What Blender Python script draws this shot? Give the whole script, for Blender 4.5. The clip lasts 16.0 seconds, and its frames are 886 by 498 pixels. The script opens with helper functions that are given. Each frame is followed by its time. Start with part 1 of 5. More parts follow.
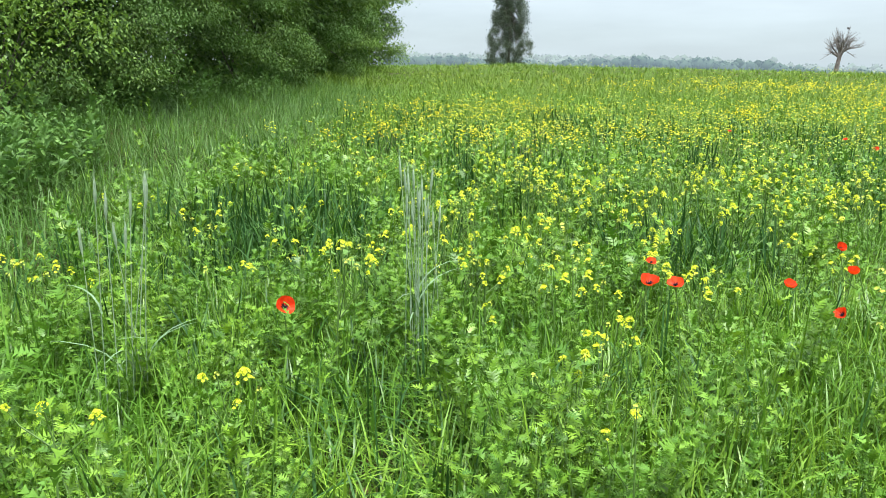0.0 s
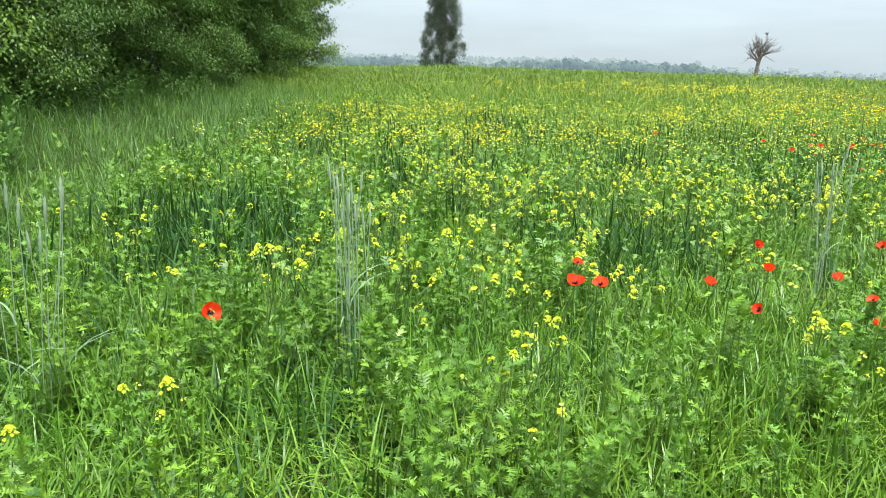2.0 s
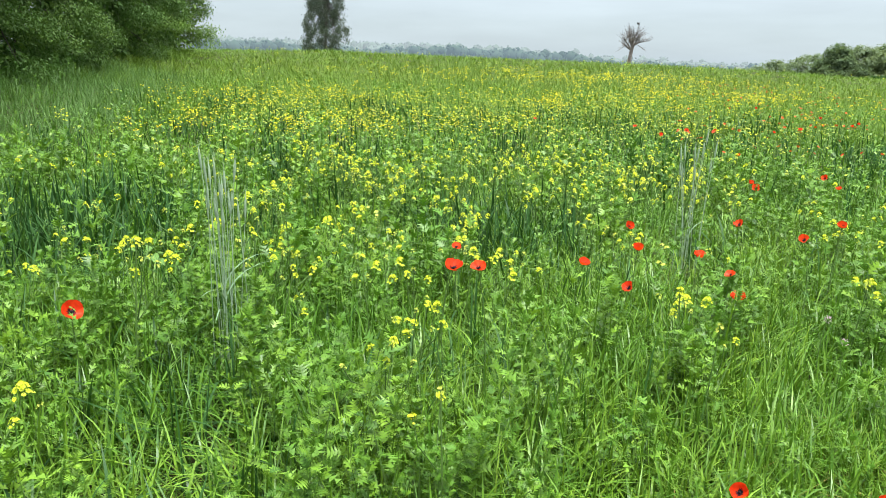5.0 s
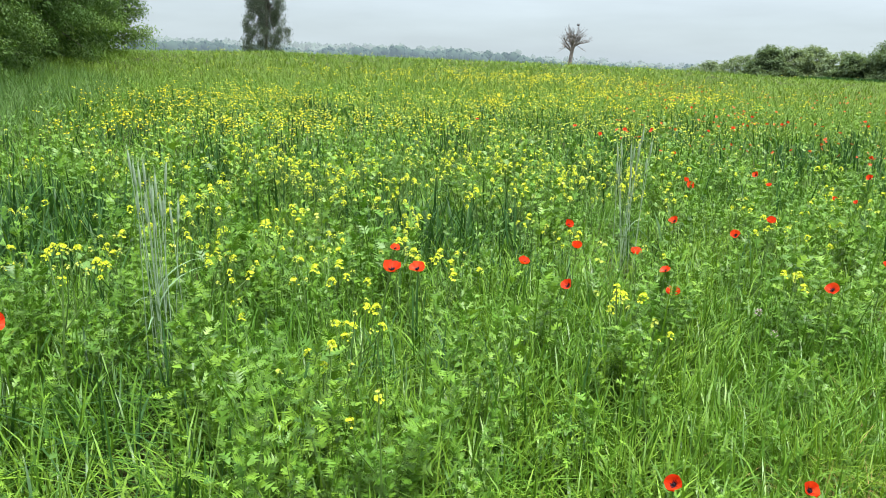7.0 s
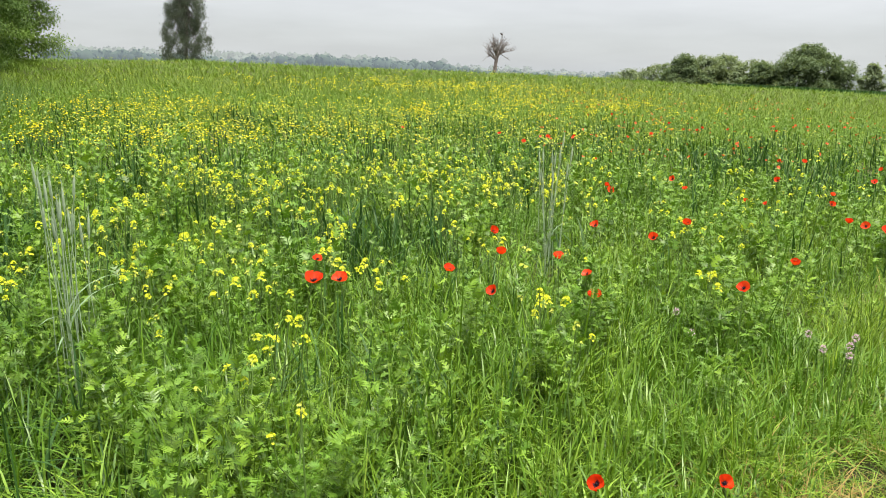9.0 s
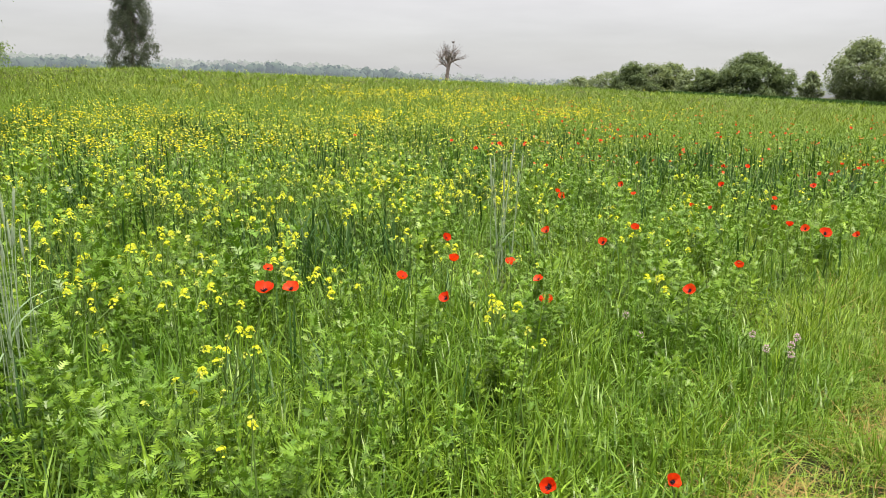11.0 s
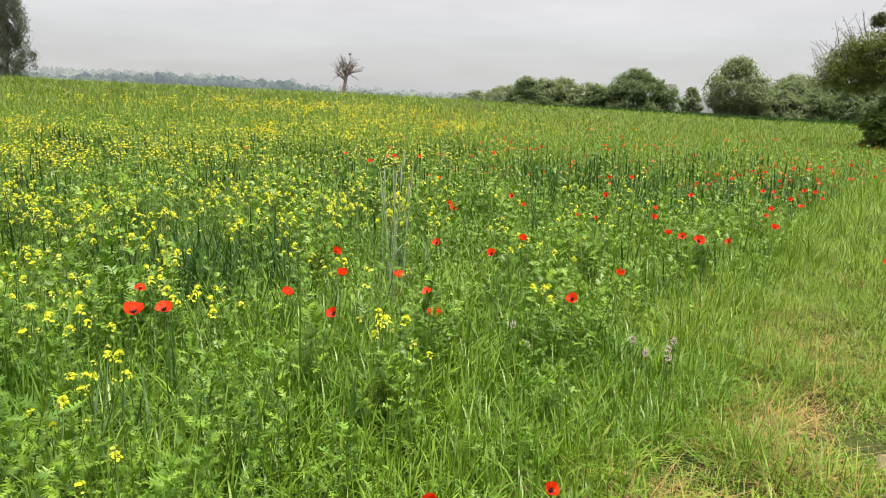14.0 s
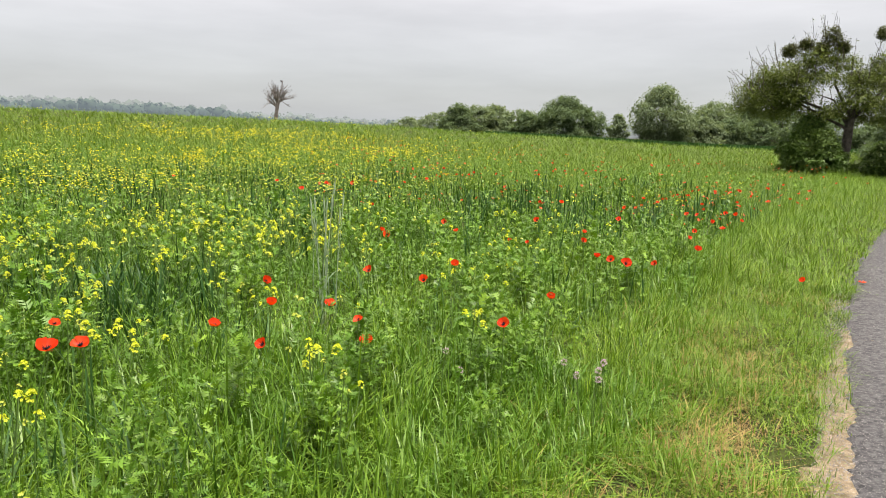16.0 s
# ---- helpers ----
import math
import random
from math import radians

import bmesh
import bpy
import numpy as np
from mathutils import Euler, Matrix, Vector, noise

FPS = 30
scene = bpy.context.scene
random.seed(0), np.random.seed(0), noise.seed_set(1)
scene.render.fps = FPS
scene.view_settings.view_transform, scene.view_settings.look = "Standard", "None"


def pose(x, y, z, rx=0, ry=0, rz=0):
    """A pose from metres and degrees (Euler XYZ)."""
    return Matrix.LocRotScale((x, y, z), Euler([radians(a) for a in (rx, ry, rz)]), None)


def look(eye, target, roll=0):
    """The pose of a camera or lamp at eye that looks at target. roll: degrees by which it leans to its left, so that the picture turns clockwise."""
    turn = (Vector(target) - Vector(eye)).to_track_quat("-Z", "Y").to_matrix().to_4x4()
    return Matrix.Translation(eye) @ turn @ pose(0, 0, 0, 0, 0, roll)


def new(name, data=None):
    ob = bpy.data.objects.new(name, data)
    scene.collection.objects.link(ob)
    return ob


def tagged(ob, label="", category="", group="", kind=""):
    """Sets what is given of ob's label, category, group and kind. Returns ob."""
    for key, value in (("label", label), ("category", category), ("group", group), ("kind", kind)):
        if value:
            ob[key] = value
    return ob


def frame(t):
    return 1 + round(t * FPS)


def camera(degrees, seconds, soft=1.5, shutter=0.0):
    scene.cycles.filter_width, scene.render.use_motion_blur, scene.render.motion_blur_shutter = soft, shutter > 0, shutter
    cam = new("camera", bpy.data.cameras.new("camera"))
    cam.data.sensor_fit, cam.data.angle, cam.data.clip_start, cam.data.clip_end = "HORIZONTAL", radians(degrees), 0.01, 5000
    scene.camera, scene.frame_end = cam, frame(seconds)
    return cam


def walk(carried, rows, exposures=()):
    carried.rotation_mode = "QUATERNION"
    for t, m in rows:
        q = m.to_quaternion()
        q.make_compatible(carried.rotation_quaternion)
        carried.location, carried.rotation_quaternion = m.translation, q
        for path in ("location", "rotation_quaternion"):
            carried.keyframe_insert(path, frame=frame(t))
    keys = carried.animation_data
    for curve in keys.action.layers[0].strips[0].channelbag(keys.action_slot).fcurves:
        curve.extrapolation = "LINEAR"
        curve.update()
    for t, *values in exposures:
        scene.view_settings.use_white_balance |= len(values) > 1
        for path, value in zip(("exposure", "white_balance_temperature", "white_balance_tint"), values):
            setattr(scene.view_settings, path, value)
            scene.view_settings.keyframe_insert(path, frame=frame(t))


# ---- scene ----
cam = camera(61.3, 16.0, 0.7)
PATH = [
    (0, (-0.112, -0.179, 1.587), (-0.828, 1.632, 1.129), 0.6),
    (0.5, (-0.108, -0.177, 1.588), (-0.804, 1.642, 1.131), 0.6),
    (1, (-0.099, -0.179, 1.593), (-0.76, 1.653, 1.137), 0.7),
    (1.5, (-0.092, -0.176, 1.595), (-0.704, 1.673, 1.141), 0.8),
    (2, (-0.084, -0.172, 1.596), (-0.64, 1.695, 1.143), 1.0),
    (2.5, (-0.079, -0.167, 1.593), (-0.575, 1.717, 1.14), 1.0),
    (3, (-0.068, -0.161, 1.592), (-0.508, 1.735, 1.133), 1.1),
    (3.5, (-0.059, -0.159, 1.593), (-0.446, 1.746, 1.126), 1.2),
    (4, (-0.052, -0.154, 1.595), (-0.39, 1.759, 1.119), 1.3),
    (6.5, (-0.024, -0.139, 1.593), (-0.194, 1.795, 1.112), 1.6),
    (7, (-0.011, -0.133, 1.593), (-0.136, 1.806, 1.117), 1.5),
    (7.5, (-0.004, -0.133, 1.594), (-0.078, 1.809, 1.123), 1.6),
    (8, (0.009, -0.13, 1.596), (-0.015, 1.815, 1.13), 1.5),
    (8.5, (0.015, -0.13, 1.597), (0.035, 1.816, 1.138), 1.4),
    (9, (0.021, -0.123, 1.592), (0.08, 1.824, 1.142), 1.3),
    (11.5, (0.043, -0.134, 1.598), (0.253, 1.81, 1.176), 1.2),
    (12, (0.06, -0.121, 1.602), (0.305, 1.82, 1.189), 1.1),
    (12.5, (0.073, -0.119, 1.6), (0.359, 1.819, 1.196), 1.1),
    (13, (0.08, -0.124, 1.6), (0.411, 1.808, 1.2), 1.2),
    (13.5, (0.095, -0.123, 1.598), (0.477, 1.8, 1.201), 1.4),
    (14, (0.11, -0.115, 1.597), (0.549, 1.797, 1.207), 1.7),
    (14.5, (0.121, -0.115, 1.597), (0.617, 1.786, 1.222), 1.7),
    (15, (0.128, -0.114, 1.598), (0.676, 1.777, 1.244), 1.7),
    (15.5, (0.134, -0.114, 1.599), (0.72, 1.769, 1.266), 1.7),
    (16, (0.136, -0.109, 1.598), (0.742, 1.77, 1.281), 1.6),
]
walk(cam, [(t, look(eye, target, roll)) for t, eye, target, roll in PATH],
     ((0, 1.2, 6400, 8), (7.2, 1.1, 6450, 9), (8.55, 1.08, 6520, 10), (9.0, 1.01, 7150, 16.5), (12.5, 0.97, 7450, 20), (16, 0.88, 7250, 18)))

# ---- world, sun ----
SUN_FROM = Vector((0.18, -0.14, 1.0)).normalized()
world = bpy.data.worlds.new("overcast_sky")
scene.world = world
world.use_nodes = True
wt = world.node_tree
wt.nodes.clear()


def wnode(kind, **values):
    n = wt.nodes.new(kind)
    for key, value in values.items():
        n.inputs[key].default_value = value
    return n


sky = wt.nodes.new("ShaderNodeTexSky")
sky.sky_type, sky.sun_disc = "NISHITA", False
sky.sun_elevation, sky.sun_rotation = radians(77), radians(128)
sky_bg = wnode("ShaderNodeBackground", Strength=0.015)
wt.links.new(sky.outputs[0], sky_bg.inputs[0])
# cloud cover: horizon to zenith as under an overcast sky, with soft streaks
wc = wt.nodes.new("ShaderNodeTexCoord")
split = wt.nodes.new("ShaderNodeSeparateXYZ")
wt.links.new(wc.outputs["Generated"], split.inputs[0])
ramp = wt.nodes.new("ShaderNodeValToRGB")
wt.links.new(split.outputs[2], ramp.inputs[0])
ramp.color_ramp.elements[0].position, ramp.color_ramp.elements[0].color = 0.0, (0.215, 0.26, 0.298, 1)
ramp.color_ramp.elements[1].position, ramp.color_ramp.elements[1].color = 1.0, (1.1, 1.13, 1.17, 1)
mid = ramp.color_ramp.elements.new(0.05)
mid.color = (0.24, 0.278, 0.306, 1)
mid = ramp.color_ramp.elements.new(0.35)
mid.color = (0.56, 0.585, 0.615, 1)
stretch = wnode("ShaderNodeMapping")
stretch.inputs["Scale"].default_value = (1.6, 1.6, 9.0)
wt.links.new(wc.outputs["Generated"], stretch.inputs[0])
cloud = wnode("ShaderNodeTexNoise", Scale=2.2, Detail=5.0, Roughness=0.55)
wt.links.new(stretch.outputs[0], cloud.inputs["Vector"])
span = wnode("ShaderNodeMapRange")
for key, value in (("From Min", 0.3), ("From Max", 0.7), ("To Min", 0.9), ("To Max", 1.1)):
    span.inputs[key].default_value = value
wt.links.new(cloud.outputs[0], span.inputs[0])
cover = wt.nodes.new("ShaderNodeMix")
cover.data_type, cover.blend_type = "RGBA", "MULTIPLY"
cover.inputs[0].default_value = 1.0
wt.links.new(ramp.outputs[0], cover.inputs[6])
wt.links.new(span.outputs[0], cover.inputs[7])
cloud_bg = wnode("ShaderNodeBackground", Strength=1.0)
wt.links.new(cover.outputs[2], cloud_bg.inputs[0])
both = wt.nodes.new("ShaderNodeAddShader")
wt.links.new(sky_bg.outputs[0], both.inputs[0])
wt.links.new(cloud_bg.outputs[0], both.inputs[1])
wout = wt.nodes.new("ShaderNodeOutputWorld")
wt.links.new(both.outputs[0], wout.inputs[0])

sun = new("sun", bpy.data.lights.new("sun", "SUN"))
sun.data.energy, sun.data.angle, sun.data.color = 4.0, radians(20), (1.0, 0.97, 0.92)
sun.matrix_world = look(SUN_FROM * 50, (0, 0, 0))

# ---- materials ----
def shader(name):
    m = bpy.data.materials.new(name)
    m.use_nodes = True
    m.node_tree.nodes.clear()
    return m, m.node_tree


def put(tree, kind, **values):
    n = tree.nodes.new(kind)
    for key, value in values.items():
        n.inputs[key.replace("_", " ")].default_value = value
    return n


def mixed(tree, a, b, fac, blend="MIX"):
    """Mix two colours (values or sockets) by a socket or a value."""
    n = tree.nodes.new("ShaderNodeMix")
    n.data_type, n.blend_type = "RGBA", blend
    for at, v in ((6, a), (7, b), (0, fac)):
        if isinstance(v, bpy.types.NodeSocket):
            tree.links.new(v, n.inputs[at])
        else:
            n.inputs[at].default_value = (*v, 1) if at and len(v) == 3 else v
    return n.outputs[2]


def grain(tree, scale, detail=4.0, low=0.35, high=0.65):
    """A noise in world metres, spread to 0..1."""
    geo = tree.nodes.new("ShaderNodeNewGeometry")
    n = put(tree, "ShaderNodeTexNoise", Scale=scale, Detail=detail)
    tree.links.new(geo.outputs["Position"], n.inputs["Vector"])
    r = put(tree, "ShaderNodeMapRange", From_Min=low, From_Max=high)
    tree.links.new(n.outputs[0], r.inputs[0])
    return r.outputs[0]


def leafy(name, dark, light, shift, through_light=0.22, rough=0.45, patch=0.9, island=True, shine=0.25):
    """Foliage: colour varies leaf by leaf and in patches, and light comes through it."""
    m, tree = shader(name)
    rnd = tree.nodes.new("ShaderNodeNewGeometry").outputs["Random Per Island"] if island else tree.nodes.new("ShaderNodeObjectInfo").outputs["Random"]
    col = mixed(tree, dark, light, rnd)
    col = mixed(tree, col, shift, grain(tree, patch, 3.0))
    fine = grain(tree, 60.0, 3.0)
    col = mixed(tree, col, mixed(tree, col, (0.75, 0.75, 0.75), 1.0, "MULTIPLY"), fine)
    p = put(tree, "ShaderNodeBsdfPrincipled", Roughness=rough)
    p.inputs["Specular IOR Level"].default_value = shine
    tree.links.new(col, p.inputs["Base Color"])
    t = put(tree, "ShaderNodeBsdfTranslucent")
    tree.links.new(mixed(tree, col, (1.0, 1.0, 0.55), 1.0, "MULTIPLY"), t.inputs[0])
    mix = put(tree, "ShaderNodeMixShader", Fac=through_light)
    tree.links.new(p.outputs[0], mix.inputs[1])
    tree.links.new(t.outputs[0], mix.inputs[2])
    out = tree.nodes.new("ShaderNodeOutputMaterial")
    tree.links.new(mix.outputs[0], out.inputs[0])
    return m


def solid(name, a, b, scale, rough=0.8, bump=0.0, spots=None):
    """A plain rough surface with two scales of variation and fine relief."""
    m, tree = shader(name)
    col = mixed(tree, a, b, grain(tree, scale))
    fine = grain(tree, scale * 9)
    col = mixed(tree, col, mixed(tree, col, (0.6, 0.6, 0.6), 1.0, "MULTIPLY"), fine)
    if spots:
        col = mixed(tree, col, spots, grain(tree, scale * 4, 5.0, 0.62, 0.68))
    p = put(tree, "ShaderNodeBsdfPrincipled", Roughness=rough)
    p.inputs["Specular IOR Level"].default_value = 0.12
    tree.links.new(col, p.inputs["Base Color"])
    if bump:
        bn = put(tree, "ShaderNodeBump", Strength=0.8, Distance=bump)
        tree.links.new(fine, bn.inputs["Height"])
        tree.links.new(bn.outputs[0], p.inputs["Normal"])
    out = tree.nodes.new("ShaderNodeOutputMaterial")
    tree.links.new(p.outputs[0], out.inputs[0])
    return m


M_SOIL = solid("soil_and_low_green", (0.045, 0.06, 0.014), (0.03, 0.035, 0.012), 1.7, 0.95, 0.02, (0.11, 0.08, 0.04))
M_WEED = leafy("weed_leaf", (0.03, 0.10, 0.012), (0.235, 0.41, 0.034), (0.10, 0.235, 0.022), 0.2, 0.42, 2.0, shine=0.3)
M_GRASS = leafy("grass_blade", (0.03, 0.105, 0.010), (0.23, 0.40, 0.038), (0.08, 0.20, 0.016), 0.2, 0.4, 0.8, shine=0.35)
M_CEREAL = leafy("cereal_blade", (0.018, 0.06, 0.017), (0.065, 0.155, 0.036), (0.034, 0.10, 0.024), 0.25, 0.45, 0.5, shine=0.15)
M_VERGE = leafy("verge_grass", (0.03, 0.095, 0.010), (0.27, 0.42, 0.04), (0.12, 0.24, 0.018), patch=1.5)
M_STRAW = leafy("dry_grass", (0.20, 0.125, 0.045), (0.46, 0.36, 0.14), (0.33, 0.235, 0.085), 0.2, 0.7, 3.0)
M_TALL = leafy("tall_bank_grass", (0.05, 0.125, 0.026), (0.15, 0.27, 0.075), (0.08, 0.175, 0.035), 0.25, 0.5, 0.5)
M_FAR = leafy("far_crop", (0.036, 0.09, 0.014), (0.22, 0.34, 0.036), (0.11, 0.205, 0.024), 0.3, 0.6, 0.22)
M_STEM = leafy("green_stem", (0.09, 0.17, 0.04), (0.14, 0.24, 0.06), (0.11, 0.2, 0.05), 0.15)
M_RYE = leafy("rye_straw", (0.28, 0.40, 0.26), (0.44, 0.54, 0.38), (0.34, 0.46, 0.32), 0.2)
M_RYE_LEAF = leafy("rye_leaf", (0.13, 0.23, 0.125), (0.23, 0.35, 0.20), (0.17, 0.28, 0.155), 0.2)
M_GOLD = leafy("golden_petal", (0.68, 0.66, 0.010), (0.82, 0.82, 0.03), (0.74, 0.64, 0.012), 0.35, 0.5)
M_RED_FAR = leafy("far_poppy_petal", (0.45, 0.03, 0.012), (0.85, 0.15, 0.03), (0.7, 0.06, 0.012), 0.35, 0.5, 1.0)
M_YELLOW = leafy("yellow_petal", (0.54, 0.62, 0.02), (0.70, 0.77, 0.07), (0.60, 0.68, 0.035), 0.35, 0.5)
M_PALE = leafy("yellow_green_bud", (0.40, 0.50, 0.06), (0.66, 0.70, 0.16), (0.50, 0.58, 0.09), 0.35, 0.5)
M_RED = leafy("poppy_petal", (0.74, 0.025, 0.005), (0.90, 0.10, 0.018), (0.82, 0.05, 0.009), 0.4, 0.45, 25.0, False)
M_BLACK = solid("poppy_heart", (0.012, 0.008, 0.012), (0.03, 0.02, 0.03), 400, 0.7)
M_BROAD = leafy("broad_leaf", (0.06, 0.15, 0.028), (0.16, 0.30, 0.07), (0.10, 0.21, 0.045), 0.2, 0.5, 3.0, True, 0.25)
M_PINK = leafy("mauve_floret", (0.42, 0.26, 0.40), (0.6, 0.45, 0.58), (0.45, 0.32, 0.42), 0.3, 0.6)
M_BARK = solid("bark", (0.075, 0.068, 0.058), (0.15, 0.135, 0.115), 6, 0.9, 0.02)
M_DEAD = solid("bleached_wood", (0.22, 0.19, 0.17), (0.36, 0.32, 0.29), 4, 0.9, 0.02)
M_TWIG = solid("dead_twig", (0.17, 0.155, 0.145), (0.27, 0.25, 0.235), 5, 0.9)
M_ASPHALT = solid("worn_asphalt", (0.075, 0.077, 0.08), (0.17, 0.172, 0.172), 30, 0.9, 0.006, (0.36, 0.35, 0.33))
M_SAND = solid("sandy_edge", (0.42, 0.34, 0.225), (0.22, 0.175, 0.11), 18, 0.95, 0.01, (0.48, 0.42, 0.33))
M_STONE = leafy("loose_chippings", (0.10, 0.10, 0.10), (0.34, 0.33, 0.31), (0.18, 0.175, 0.17), 0.0, 0.8, 6.0)
M_HEDGE = leafy("hedge_leaf", (0.022, 0.062, 0.012), (0.18, 0.30, 0.065), (0.07, 0.15, 0.030), 0.28, 0.5, 0.5, shine=0.2)
M_HEDGE_LIGHT = leafy("young_hedge_leaf", (0.08, 0.165, 0.028), (0.25, 0.39, 0.09), (0.14, 0.26, 0.045), 0.4, 0.45, 0.6)
# greyed in the base colour to stand in for haze before the birch
M_BIRCH = leafy("hazed_birch_leaf", (0.07, 0.098, 0.07), (0.115, 0.15, 0.105), (0.09, 0.122, 0.085), 0.35, 0.9, 0.3, True, 0.1)
M_APPLE = leafy("apple_leaf", (0.055, 0.095, 0.018), (0.22, 0.28, 0.06), (0.12, 0.165, 0.03), 0.3, 0.5, 0.7)
M_MISTLE = leafy("mistletoe_leaf", (0.06, 0.075, 0.02), (0.12, 0.14, 0.04), (0.085, 0.105, 0.03), 0.25, 0.5, 2.0)
M_ELDER = leafy("elder_leaf", (0.035, 0.085, 0.018), (0.16, 0.25, 0.05), (0.08, 0.15, 0.03), 0.3, 0.5, 0.7)
# far foliage: air haze is mixed into these paler, greyer base colours
M_HAZED_BUSH = leafy("hazed_bush_leaf", (0.10, 0.155, 0.085), (0.15, 0.21, 0.115), (0.125, 0.185, 0.10), 0.45, 0.9, 0.3, True, 0.05)
M_HAZED_GREY = leafy("hazed_grey_leaf", (0.16, 0.22, 0.135), (0.22, 0.29, 0.175), (0.19, 0.255, 0.155), 0.45, 0.9, 0.15, True, 0.05)


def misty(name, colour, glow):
    """Far backdrop in the mist: its haze is put in as a bluish glow."""
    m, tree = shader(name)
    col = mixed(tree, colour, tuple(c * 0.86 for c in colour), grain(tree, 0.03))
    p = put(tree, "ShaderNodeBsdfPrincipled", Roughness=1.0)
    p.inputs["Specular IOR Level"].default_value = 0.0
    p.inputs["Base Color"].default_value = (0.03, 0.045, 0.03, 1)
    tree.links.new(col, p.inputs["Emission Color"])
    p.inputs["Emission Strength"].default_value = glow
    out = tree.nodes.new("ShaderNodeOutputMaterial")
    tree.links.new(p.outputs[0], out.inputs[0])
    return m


# no lamps: these two glow only to stand in for mist
M_MIST_NEAR = misty("woods_mist_glow", (0.225, 0.30, 0.365), 0.39)
M_MIST_FAR = misty("pale_mist_glow", (0.42, 0.49, 0.54), 0.45)

# ---- mesh tools ----
rng = np.random.default_rng(7)
CREST_AZ = (-180, -60, -40, -24, -17, -5, 5, 13, 20, 26, 31, 36, 42, 60, 180)
CREST_H = (0.5, 1.3, 1.85, 2.12, 2.34, 2.06, 1.9, 1.63, 1.21, 1.0, 0.72, 0.48, 0.34, 0.2, 0.5)
ROAD_P, ROAD_U = np.array((2.89, 2.34)), np.array((0.751, 0.660))
ROAD_N = np.array((-0.660, 0.751))


def ground_z(x, y):
    """Height of the ground: flat at the road, rising gently to a crest 70 m out, then falling away; a low bank carries the hedgerow."""
    x, y = np.asarray(x, float), np.asarray(y, float)
    r = np.hypot(x, y)
    top = np.interp(np.degrees(np.arctan2(x, y)), CREST_AZ, CREST_H)
    far = np.clip((r - 70) / 180, 0, 1)
    foot = np.clip((-2.8 - 0.36 * y - x) / 3.6, 0, 1) ** 2 * np.clip((70 - r) / 25, 0, 1)
    return top * np.clip(r / 70, 0, 1) ** 1.4 - (top + 4.0) * far * far * (3 - 2 * far) + 0.5 * foot


def lane_bend(t):
    """How far the lane's edge bows to the left of its chord, t metres along it."""
    return 0.25 * np.sin(np.pi * np.clip(t, 0, 12) / 12)


def from_road(x, y):
    """Metres to the left of the asphalt's edge, and along it."""
    d = np.stack((np.asarray(x, float) - ROAD_P[0], np.asarray(y, float) - ROAD_P[1]), -1)
    t = d @ ROAD_U
    return d @ ROAD_N - lane_bend(t), t


def lumps(x, y, scale, seed=0):
    """A smooth field of patches in 0..1 over the plan."""
    g = np.random.default_rng(100 + seed)
    out = np.zeros(np.shape(x))
    for k in range(7):
        a, p, f = g.uniform(0, 6.28), g.uniform(0, 6.28), g.uniform(0.6, 1.9) / scale
        b, q = g.uniform(0, 6.28), g.uniform(0, 6.28)
        out = out + np.sin((x * np.cos(a) + y * np.sin(a)) * f * 3 + p) * np.sin((x * np.cos(b) + y * np.sin(b)) * f * 2 + q)
    return np.clip(0.5 + out / 4.5, 0, 1)


class Batch:
    """Triangles gathered in numpy and made into one mesh."""

    def __init__(self):
        self.v, self.f, self.n = [], [], 0

    def raw(self, v, f):
        v = np.asarray(v, float).reshape(-1, 3)
        self.v.append(v)
        self.f.append(np.asarray(f, int).reshape(-1, 3) + self.n)
        self.n += len(v)
        return self

    def stamp(self, tv, tf, mats, at):
        """Copies of one template: mats (k,3,3), at (k,3)."""
        tv, tf, at = np.asarray(tv, float), np.asarray(tf, int), np.asarray(at, float).reshape(-1, 3)
        if not len(at):
            return self
        v = np.einsum("kij,nj->kni", mats, tv) + at[:, None, :]
        f = tf[None] + (np.arange(len(at)) * len(tv))[:, None, None]
        return self.raw(v, f)

    def mesh(self, name, material, smooth=False):
        me = bpy.data.meshes.new(name)
        v = np.concatenate(self.v).astype(np.float32)
        f = np.concatenate(self.f).astype(np.int32)
        me.vertices.add(len(v))
        me.vertices.foreach_set("co", v.ravel())
        me.loops.add(f.size)
        me.loops.foreach_set("vertex_index", f.ravel())
        me.polygons.add(len(f))
        me.polygons.foreach_set("loop_start", np.arange(0, f.size, 3, dtype=np.int32))
        if smooth:
            me.polygons.foreach_set("use_smooth", np.ones(len(f), bool))
        me.materials.append(material)
        me.update(calc_edges=True)
        return me


def turns(yaw, tilt=0.0, tilt_az=0.0, size=1.0):
    """Matrices (k,3,3): yaw about z, then a tilt towards tilt_az, times size."""
    yaw = np.asarray(yaw, float)
    k = len(yaw)
    tilt, taz, size = (np.broadcast_to(np.asarray(a, float), (k,)) for a in (tilt, tilt_az, size))
    c, s = np.cos(yaw), np.sin(yaw)
    z, o = np.zeros(k), np.ones(k)
    rz = np.stack((c, -s, z, s, c, z, z, z, o), -1).reshape(k, 3, 3)
    ax, ay = -np.sin(taz), np.cos(taz)
    ct, st = np.cos(tilt), np.sin(tilt)
    rt = np.stack((ct + ax * ax * (1 - ct), ax * ay * (1 - ct), ay * st, ax * ay * (1 - ct), ct + ay * ay * (1 - ct), -ax * st, -ay * st, ax * st, ct), -1).reshape(k, 3, 3)
    return np.einsum("kij,kjl->kil", rt, rz) * size[:, None, None]


